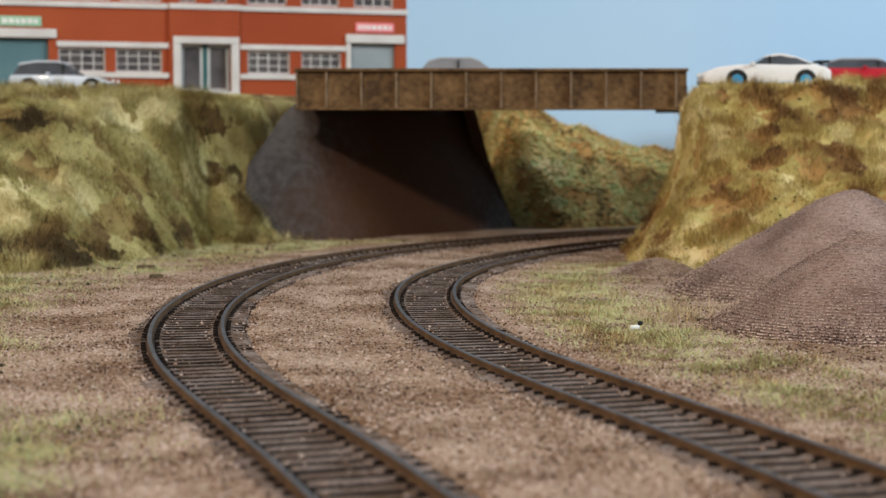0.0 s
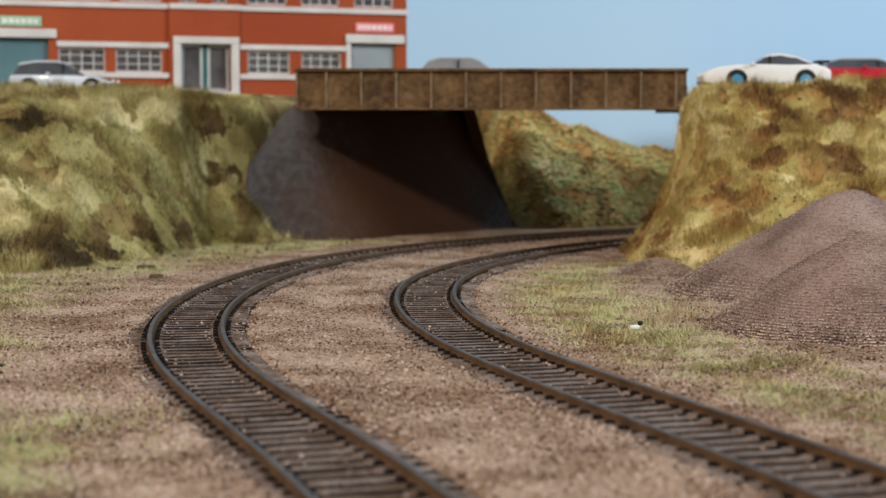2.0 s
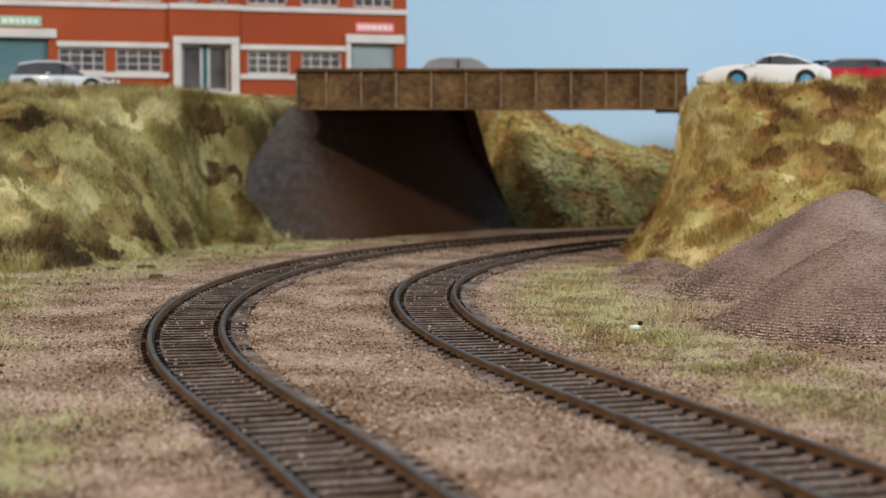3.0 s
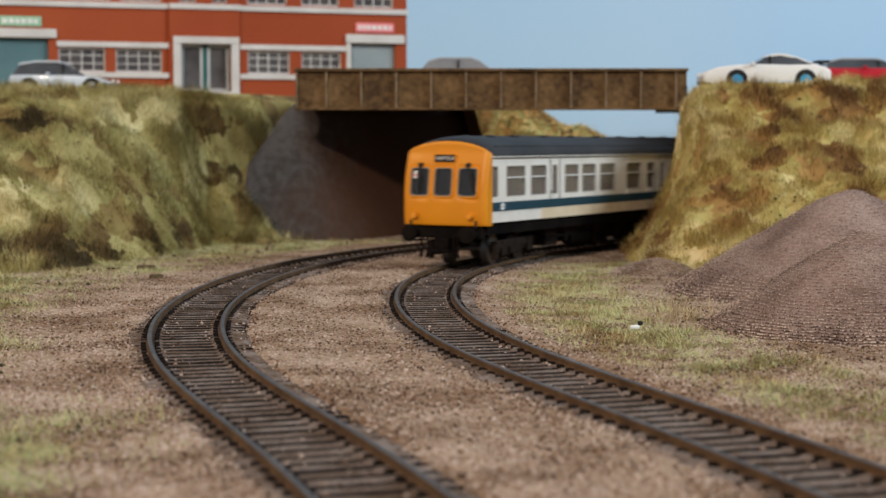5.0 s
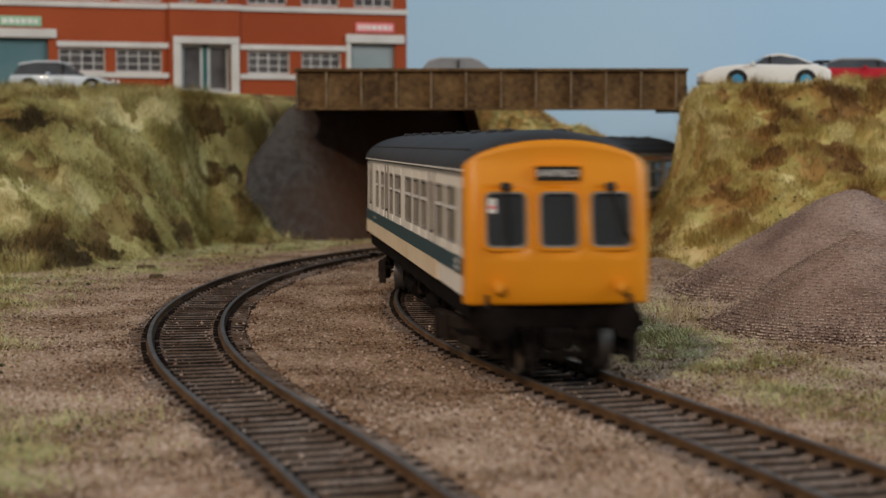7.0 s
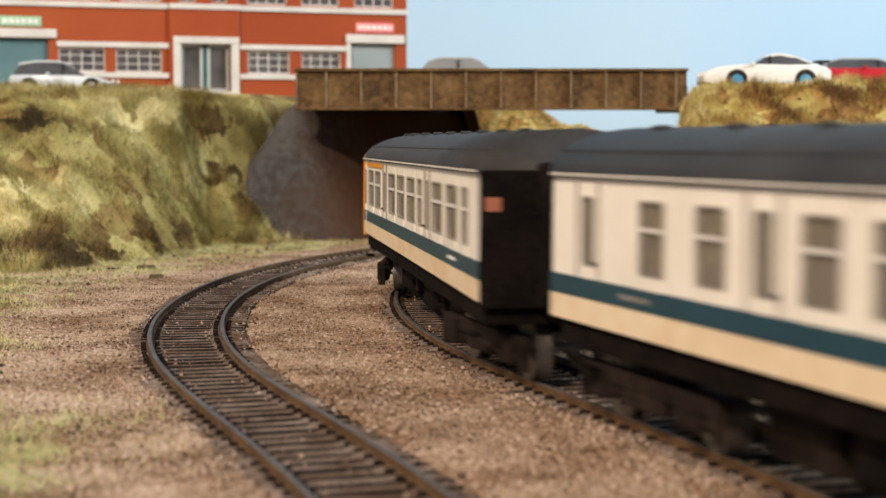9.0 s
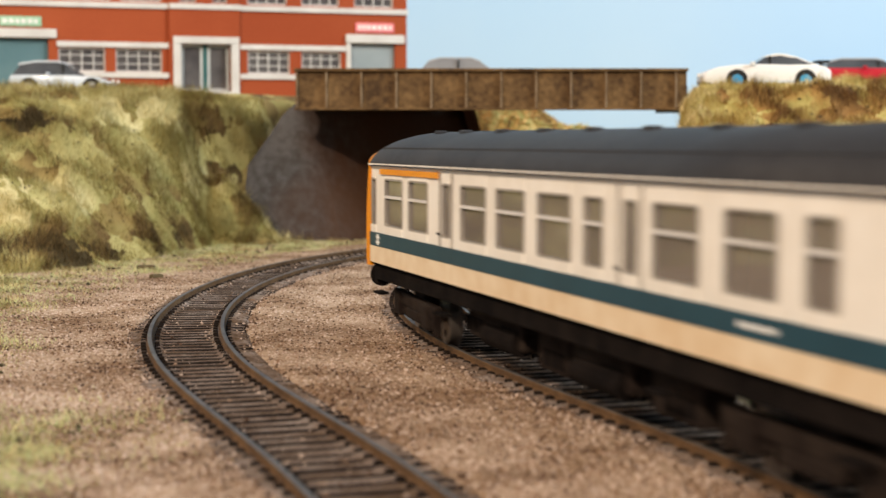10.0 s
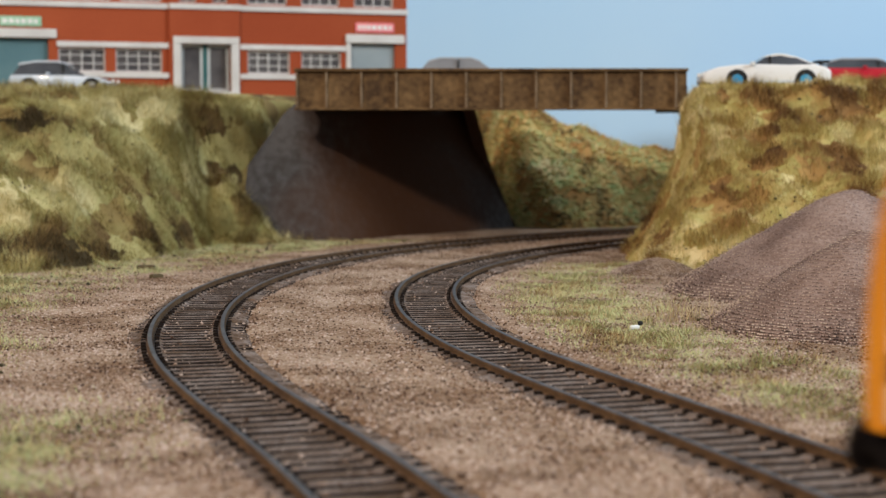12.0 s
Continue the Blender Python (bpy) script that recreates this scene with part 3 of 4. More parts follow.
    for x0, x1 in ((-138, -125.2), (-122.4, -109.6)):
        d = part("door", box(x0, x1, 2.6, 3.2, 4.0, up(103.2)), M_WINDARK, root, "dark glazed entrance door")
        part("door_frame", ring(x0 + 1.6, x1 - 1.6, 5.6, up(101.6), 1.6, 1.9, 2.6), M_DOORGREY, d, "grey door frame")
    part("door_post", box(-125.0, -122.6, 1.6, 3.0, 4.0, up(103.2), 0.2), M_TEAL, root, "dark teal centre post")
    part("door_step", box(-143.2, -104.2, -4, 3.4, 0, 3.9, 0.3), M_STONE, root)
    for x0, x1, z0, z1, m in ((-32.4, -8.3, up(112.6), up(118.2), M_PINK), (-241, -217.8, up(111.8), up(117.4), M_GREEN)):
        s = part("sign", box(x0, x1, -1.0, -0.05, z0, z1, 0.15), m, root, "small coloured name board")
        bars = bmesh.new()
        x = x0 + 1.5
        rs = random.Random(int(-x0))
        while x < x1 - 3:
            w = rs.uniform(1.6, 3.2)
            box(x, min(x + w, x1 - 1), -1.25, -1.01, z0 + 1.5, z1 - 1.5, 0, bars)
            x += w + 0.9
        part("lettering", bars, M_LETTER, s, "unreadable pale lettering")


works()


# ---------- small road vehicles ----------
def wheel_pair(root, x, half, r, rim_material, spokes=5):
    for side in (-1, 1):
        w = part("wheel", tube(r, r, 2.4, "Y", (x, side * (half - 1.2), r), 24), M_RUBBER, root)
        rim = tube(r * 0.68, r * 0.62, 0.5, "Y", (x, side * (half + 0.15), r), 24)
        part("rim", rim, rim_material, w)


def road_car(m, label, paint, lower, cabin, roof, half, axles, r, rim, extra=None, nose=1, roof_paint=None, pane=M_CARGLASS):
    """lower, cabin, roof: side outlines as (x, z); the cabin leans in towards the roof."""
    root = thing("car", label, "car", m, "model cars on the road")
    part("body", prism(lower, -half, half, 0.9), paint, root, smooth=True)
    b = prism(cabin, -half + 0.8, half - 0.8)
    low, top = min(z for x, z in cabin), max(z for x, z in cabin)
    for v in b.verts:
        v.co.y *= 1 - 0.24 * (v.co.z - low) / (top - low)
    part("window_glass", b, pane, root, "dark car windows")
    t = prism(roof, -half + 2.0, half - 2.0, 0.35)
    for v in t.verts:
        v.co.y *= 1 - 0.10 * (v.co.z - low) / (top - low)
    part("roof", t, roof_paint or paint, root, smooth=True)
    for x in axles:
        for side in (-1, 1):
            # black disc on the flat side paints the shaded hollow round the wheel
            part("wheel_arch", tube(r + 0.7, r + 0.7, 0.5, "Y", (x, side * (half + 0.02), r + 0.3), 24), M_RUBBER, root)
        wheel_pair(root, x, half + 0.35, r, rim)
    x0, x1 = min(x for x, z in lower), max(x for x, z in lower)
    zt = 0.55 * max(z for x, z in lower)
    for side in (-1, 1):
        part("tail_light" if nose > 0 else "headlight", box(x0 - 0.1, x0 + 2.2, side * half * 0.55 - 1.4, side * half * 0.55 + 1.4, zt, zt + 1.6, 0.4), M_PINK if nose > 0 else M_LETTER, root)
        part("headlight" if nose > 0 else "tail_light", box(x1 - 1.0, x1 + 0.12, side * half * 0.7 - 1.5, side * half * 0.7 + 1.5, zt + 1.2, zt + 3.0, 0.3), M_LETTER if nose > 0 else M_PINK, root)
        part("door_mirror", box(x0 + (x1 - x0) * 0.36, x0 + (x1 - x0) * 0.40, side * (half + 0.2), side * (half + 1.6), low + 0.3, low + 1.8, 0.3), paint, root)
        px = x0 + (x1 - x0) * 0.52
        part("pillar", box(px - 0.5, px + 0.5, side * (half - 2.2), side * (half - 1.3), low, top - 0.8, 0.1), M_RUBBER, root)
    if extra:
        extra(root)
    return root


def coupe():
    lower = [(-29, 3.2), (-29, 6.4), (-27.4, 8.4), (-22, 10.3), (-13, 11.3), (-4, 11.5), (10, 11.2), (20, 11.4), (26.5, 10.4), (29, 8.0), (29, 3.0), (26, 2.2), (-26, 2.0)]
    cabin = [(-7.5, 10.6), (0.2, 15.3), (6.5, 16.0), (13, 14.6), (22, 10.8)]
    roof = [(-0.8, 14.6), (0.2, 15.6), (4, 16.4), (8, 16.3), (14, 14.9), (24, 10.9), (22.6, 10.2), (12.6, 13.9), (6.5, 15.4)]

    def spoiler(root):
        part("spoiler", box(23.5, 29.0, -8.0, 8.0, 12.6, 13.4, 0.3), M_RUBBER, root, "black rear spoiler")
        for side in (-6, 6):
            part("spoiler_strut", box(24.4, 25.8, side - 0.5, side + 0.5, 9.6, 12.6), M_RUBBER, root)
        part("side_stripe", box(-13, 15, -11.75, -11.55, 3.0, 4.0), M_SILVER, root, "pale blue grey lettering stripe along the sill")
    road_car(at_mm(147.2, 750, 69.7), "white sports coupe with bright blue wheels on the bank", M_WPAINT, lower, cabin, roof, 11.6, (-14.0, 17.2), 4.1, M_BLUERIM, spoiler, -1)


def estate():
    lower = [(-28, 4), (-28, 9), (-27, 11.6), (-10, 11.6), (8, 11.3), (20, 10.2), (27, 8), (28.5, 5), (28, 3.0), (-27, 3.0)]
    cabin = [(-26.5, 11), (-22, 17.6), (-14, 18.7), (-2, 18.7), (3, 17.4), (10.5, 11)]
    roof = [(-23.5, 16.8), (-22.5, 18.2), (-14, 19.4), (-2, 19.4), (4, 17.6), (3, 17.0), (-2, 18.4), (-14, 18.4)]
    road_car(at_mm(-208.7, 898, 70.9, 2), "pale silver blue estate car beside the factory", M_SILVER, lower, cabin, roof, 11.4, (-17, 17), 4.5, M_SILVERRIM)


def suv():
    lower = [(-30, 5), (-30, 14), (-29, 17.0), (-10, 17.0), (14, 16.8), (26, 15), (29, 11), (29, 5), (27, 4), (-28, 4)]
    cabin = [(-29, 16.4), (-27.5, 20.6), (-20, 22.0), (0, 22.0), (4, 21.2), (12, 16.4)]
    roof = [(-28.2, 20), (-26.5, 21.4), (-20, 22.7), (0, 22.7), (5, 21.4), (4, 20.8), (0, 21.8), (-20, 21.8)]
    road_car(at_mm(245, 930, 70.6), "red off-road car with grey windows behind the coupe", M_RED, lower, cabin, roof, 12.2, (-18, 19), 5.2, M_SILVERRIM, roof_paint=M_GREY)


def saloon():
    lower = [(-29, 4), (-29, 9), (-27, 11.4), (-8, 11.8), (10, 11.6), (22, 10.6), (28, 8.5), (29, 4.6), (27, 3.0), (-27, 3.0)]
    cabin = [(-20, 11.2), (-15, 17.2), (-9, 18.7), (8, 18.7), (13, 17), (21, 11.2)]
    roof = [(-15.5, 16.6), (-14.6, 17.8), (-9, 19.3), (8, 19.3), (13.6, 17.5), (12.6, 16.8), (8, 18.4), (-9, 18.4)]
    road_car(at_mm(7, 880, 71.8), "grey car on the bridge behind the girder", M_GREY, lower, cabin, roof, 11.2, (-17, 17), 4.4, M_SILVERRIM, pane=M_SMOKE)


coupe()
estate()
suv()
saloon()


# ---------- gravel heaps ----------
def heap(x, y, radius, height, seed, label, flat=1.0, material=M_HEAP):
    rings_n, seg = 44, 96
    r, w = np.meshgrid(np.linspace(0, 1, rings_n), np.linspace(0, 2 * np.pi, seg, endpoint=False), indexing="ij")
    px, py = x + radius * r * np.cos(w), y + radius * flat * r * np.sin(w)
    q = np.sqrt(r * r + 0.012) - 0.11
    z = GROUND - 1.2 + (height + 1) * np.clip(1 - q / 0.90, 0, 1) ** 1.12
    z = z + (1.3 * swarm(px, py, seed, 24) + 0.6 * swarm(px, py, seed + 1, 6)) * (0.25 + np.minimum(1, (1 - r) * 3))
    i = np.arange((rings_n - 1) * seg)
    a, c = i // seg, i % seg
    d = (c + 1) % seg
    v = np.stack([px, py, z], 2).reshape(-1, 3)
    ob = arrays("gravel_heap", v, np.stack([a * seg + c, (a + 1) * seg + c, (a + 1) * seg + d, a * seg + d], 1), material, None, label, smooth=True)
    tagged(ob, category="gravel heap", group="gravel heaps")
    rs = np.random.RandomState(seed)
    n = 26000
    rr, ww = np.sqrt(rs.rand(n)), rs.rand(n) * 2 * np.pi
    fi = np.clip((rr * (rings_n - 1)).astype(int), 0, rings_n - 1)
    fj = (ww / (2 * np.pi) * seg).astype(int) % seg
    zz = z[fi, fj]
    grains("gravel", np.stack([x + radius * rr * np.cos(ww), y + radius * flat * rr * np.sin(ww), zz], 1), 0.15, 0.5, M_HEAPGRAIN, seed, "loose brown gravel on the heap", ob)


def grains(name, p, small, large, material, seed, label, parent=None):
    """Loose angular grains, each a small uneven octahedron."""
    rs = np.random.RandomState(seed)
    n = len(p)
    base = np.array([(1, 0, 0), (-1, 0, 0), (0, 1, 0), (0, -1, 0), (0, 0, 0.8), (0, 0, -0.6)])
    size = small + (large - small) * rs.rand(n) ** 2.5
    ang = rs.rand(n) * 2 * np.pi
    c, s = np.cos(ang), np.sin(ang)
    k = base[None] * size[:, None, None] * rs.uniform(0.6, 1.3, (n, 6, 1))
    v = np.stack([k[..., 0] * c[:, None] - k[..., 1] * s[:, None], k[..., 0] * s[:, None] + k[..., 1] * c[:, None], k[..., 2]], 2) + p[:, None, :]
    tri = np.array([(0, 2, 4), (2, 1, 4), (1, 3, 4), (3, 0, 4), (2, 0, 5), (1, 2, 5), (3, 1, 5), (0, 3, 5)])
    f = (np.arange(n)[:, None, None] * 6 + tri[None]).reshape(-1, 3)
    return arrays(name, v.reshape(-1, 3), f, material, parent, label, "stuff")


heap(131, 522, 62, 33, 51, "large conical heap of pinkish brown gravel at the bank's foot")
heap(111, 424, 46, 25, 61, "smaller conical heap of pinkish brown gravel beside the track")

heap(80, 600, 26, 6.0, 66, "low mound of dark brown soil at the bank's foot", 1.3, M_SOIL)


def litter():
    """Small bits lying on the grass beside the track."""
    root = thing("paper_scrap", "tiny white scrap with a dark tip on the grass", "litter", at_mm(49.0, 411, -2.4, 35))
    part("scrap", box(-1.7, 1.3, -0.5, 0.5, 0.6, 1.7, 0.4), M_LETTER, root, "white scrap")
    part("tip", box(1.1, 2.3, -0.55, 0.55, 1.5, 2.7, 0.4), M_RUBBER, root, "dark tip")
    part("stub", box(-1.9, -1.5, -0.2, 0.2, -0.3, 0.9, 0.1), M_LETTER, root)
    for x, y, r, w in ((36, 436, 0.7, 20), (48, 440, 0.5, 60), (70, 437, 0.8, 10), (-112, 610, 2.2, 5), (-102, 575, 1.6, 50)):
        b = box(-r * 1.6, r * 1.6, -r * 0.7, r * 0.7, 0, r, r * 0.3)
        p = part("twig_bit", b, M_FLECK, None, "small dark bit of scatter on the ground")
        p.matrix_basis = at_mm(x, y, -2.6, w)
        tagged(p, category="scatter", group="dark bits on the ground")


litter()


def loose_ballast():
    rs = np.random.RandomState(71)
    n = 170000
    y = 190 + 640 * rs.rand(n) ** 1.25
    x = (rs.rand(n) - 0.5) * 2 * (y * 0.29 + 6)
    d = track_gap(x, y)
    keep = (d > 11.5) | ((d > 10.2) & (rs.rand(n) < 0.4))
    x, y, d = x[keep], y[keep], d[keep]
    z = np.maximum(ground_height(x, y), np.where(d < 11.5, -1.9, -9)) + 0.05
    grains("loose_ballast", np.stack([x, y, z], 1), 0.12, 0.5, M_GRAIN, 72, "loose sandy brown ballast grains on the ground")
    n = 2600
    for line in (OUTER, INNER):
        i = rs.randint(460, 1300, n)
        a = line[i]
        o = np.where(rs.rand(n) < 0.55, rs.uniform(9.6, 14.5, n) * np.sign(rs.rand(n) - 0.5), 7.4 * np.sign(rs.rand(n) - 0.5) * rs.rand(n) ** 0.45)
        q = np.stack([a[:, 0] - o * np.sin(a[:, 2]), a[:, 1] + o * np.cos(a[:, 2]), rs.uniform(-1.9, -1.5, n)], 1)
        grains("track_ballast", q, 0.13, 0.5, M_GRAIN, 73, "stray ballast grains on the sleepers")


loose_ballast()


# ---------- grass ----------
def blades(name, p, short, long, lean, material, seed, label, width=0.10, tuft=0.0):
    """Fine fibres, each one a thin curved sliver; tuft: size of the clumps in which they stand longer and lie one way."""
    rs = np.random.RandomState(seed)
    n = len(p)
    ang = rs.rand(n) * 2 * np.pi
    length = short + (long - short) * rs.rand(n) ** 1.6
    if tuft:
        u, w = p[:, 0] + 0.35 * p[:, 2], p[:, 1] + 0.6 * p[:, 2]
        ang = 5.5 * swarm(u, w, seed + 200, tuft * 1.6, 2) - 1.2 + rs.normal(0, 1.1, n)
        length = length * np.clip(0.75 + 1.1 * swarm(u, w, seed + 201, tuft, 2), 0.25, 1.8)
    tip = lean * length * rs.uniform(0.35, 1.0, n) ** 0.6
    d = np.stack([np.cos(ang), np.sin(ang)], 1)
    s = np.stack([-d[:, 1], d[:, 0]], 1) * width * (0.7 + 0.6 * rs.rand(n)[:, None])
    up = np.sqrt(np.maximum(length ** 2 - tip ** 2, 0.05 * length ** 2))
    zero = np.zeros((n, 1))
    a = p + np.concatenate([s, zero], 1)
    b = p - np.concatenate([s, zero], 1)
    m = p + np.concatenate([d * tip[:, None] * 0.38, (up * 0.6)[:, None]], 1)
    side = np.concatenate([s * 0.75, zero], 1)
    t = p + np.concatenate([d * tip[:, None], up[:, None]], 1)
    v = np.stack([a, b, m + side, m - side, t], 1).reshape(-1, 3)
    k = np.arange(n)[:, None] * 5
    f = np.concatenate([k + (0, 1, 2), k + (1, 3, 2), k + (2, 3, 4)])
    return arrays(name, v, f, material, None, label, "stuff")


def on_bank(height, x0, x1, y0, y1, n, seed, low=-2.5, top=71):
    rs = np.random.RandomState(seed)
    x, y = rs.uniform(x0, x1, n), rs.uniform(y0, y1, n)
    z = height(x, y)
    e = 1.0
    slope = np.hypot((height(x + e, y) - z) / e, (height(x, y + e) - z) / e)
    keep = (z > low) & (slope < 12) & (rs.rand(n) < np.sqrt(1 + slope ** 2) / 2.5)
    return np.stack([x, y, z - 0.4], 1)[keep]


def grass():
    blades("bank_grass", on_bank(west_edge, -260, -50, 480, 830, 420000, 81), 2.0, 7.5, 0.75, M_BLADE, 82, "tufted olive and brown grass on the embankment", 0.11, 11)
    blades("bank_grass", on_bank(east_edge, 60, 260, 500, 770, 400000, 83), 2.0, 6.5, 0.75, M_EASTBLADE, 84, "tufted yellow and brown grass on the steep embankment", 0.10, 8)
    blades("bank_grass", on_bank(north_edge, 0, 260, 870, 1150, 60000, 85), 2.0, 6.0, 1.0, M_LEAF, 86, "brown and green grass on the distant bank", 0.16, 12)
    p = on_bank(north_edge, 0, 260, 870, 1150, 60000, 98)
    grains("bush_leaves", p + (0, 0, 2.0) * np.random.RandomState(99).rand(len(p), 1), 0.5, 2.2, M_LEAF, 99, "autumn brown and green foam leaves on the bushes")
    blades("bank_grass", on_bank(west_edge, -128, -88, 735, 806, 30000, 89), 3.0, 10.0, 1.0, M_BLADE, 90, "long grass against the abutment wing", 0.1, 9)
    rs = np.random.RandomState(96)
    n = 5000
    x, y = rs.uniform(-118, -62, n), rs.uniform(764, 787, n)
    keep = rs.rand(n) < (x + 62) / -56
    blades("foot_grass", np.stack([x, y, np.full(n, GROUND - 0.5)], 1)[keep], 3.0, 10.0, 0.8, M_BLADE, 97, "rough grass at the foot of the abutment wing", 0.12)
    for height, box_, seed in ((west_edge, (-260, -60, 480, 800), 87), (east_edge, (60, 240, 510, 760), 88)):
        p = on_bank(height, *box_, 2600, seed)
        grains("dark_flecks", p + (0, 0, 2.0), 0.25, 0.8, M_FLECK, seed, "dark foam flecks caught in the grass")


grass()


def low_grass():
    """Thin grass patches on the flat ground at either side."""
    rs = np.random.RandomState(91)
    n = 900000
    x, y = rs.uniform(-190, 150, n), rs.uniform(200, 800, n)
    right, left = FROM_INNER(x, y), -FROM_OUTER(x, y)
    mask = swarm(x, y, 92, 26)
    chance = np.where(right > 20, np.exp(-((right - 44 - 8 * mask) / 17) ** 2) * np.clip(1.1 + 0.9 * mask, 0.2, 1) * (y < 640), 0)
    chance = np.maximum(chance, rise((left - 34 + 16 * mask) / 42) * np.clip(0.8 + 0.8 * mask, 0.1, 1))
    chance = np.maximum(chance, 0.7 * ((y > 690) & (left > 45) & (x < -40)))
    chance = np.maximum(chance, np.exp(-((x + 66) / 13) ** 2 - ((y - 248) / 30) ** 2))
    keep = (rs.rand(n) < chance) & (abs(x) < y * 0.29 + 10)
    x, y = x[keep], y[keep]
    z = ground_height(x, y) - 0.1
    blades("low_grass", np.stack([x, y, z], 1), 0.6, 2.9, 1.0, M_BLADE_LOW, 93, "short pale green and straw grass on the ground", 0.10, 9)
    pick = rs.rand(len(x)) < 0.010
    grains("dark_flecks", np.stack([x, y, z + 0.4], 1)[pick & (x < 0)], 0.3, 1.1, M_FLECK, 94, "dark foam flecks on the ground")

    n = 380
    x, y = rs.normal(64, 10, n), rs.normal(446, 16, n)
    blades("straw", np.stack([x, y, ground_height(x, y)], 1), 3, 9, 1.0, M_STRAW, 95, "long dry straw fibres beside the heap", 0.07, 6)


low_grass()


# ---------- the two-car railcar: local +Y towards the cab ----------
LEN, PIVOT, HALF, FLOOR = 245.0, 187.0, 17.7, 16.1
END = LEN / 2


def roof_height(x, crown):
    return 40.0 + crown * math.sqrt(max(0.0, 1 - (x / 18.1) ** 2))


def roof_part(root):
    b = bmesh.new()
    rows = []
    for y, k, tuck in ((-END + 0.4, 1, 0), (-60, 1, 0), (0, 1, 0), (60, 1, 0), (END - 16, 1, 0), (END - 11, 0.985, 0), (END - 7.5, 0.95, 0), (END - 5, 0.89, 0.05), (END - 3.6, 0.83, 0.2), (END - 2.9, 0.77, 0.4)):
        row = []
        for i in range(25):
            w = math.pi * i / 24
            x = -math.cos(w) * (18.1 - tuck)
            row.append(b.verts.new((x, y, 39.9 + 8.4 * k * math.sin(w) ** 0.95)))
        rows.append(row)
    for r0, r1 in zip(rows, rows[1:]):
        for i in range(24):
            b.faces.new((r0[i], r0[i + 1], r1[i + 1], r1[i]))
    b.faces.new(rows[0][::-1])
    b.faces.new(rows[-1])
    roof = part("roof", b, M_ROOF, root, "dark grey curved roof", True)
    for y in (-104, -78, -52, -26, 0, 26, 52, 78, 98):
        for x in (-5.5, 5.5):
            part("roof_vent", box(x - 1.2, x + 1.2, y - 1.9, y + 1.9, 47.0, 48.55, 0.4), M_ROOF, roof)
    for x in (-1, 1):
        part("rain_strip", box(x * 15.6 - 0.2, x * 15.6 + 0.2, -END + 1, END - 9, 44.0, 44.5), M_ROOF, roof)


def face_y(x, z=22.0):
    """The cab front: full at the waist, raked back above it, tucked in at the foot and round at the corners."""
    a = abs(x) / HALF
    rake = 0.010 * max(0.0, z - 24) ** 2 + 0.03 * max(0.0, 19 - z) ** 2
    return END + 2.7 - 1.0 * a ** 2 - 1.3 * max(0.0, (a - 0.90) / 0.10) ** 2 - min(rake, 3.4)


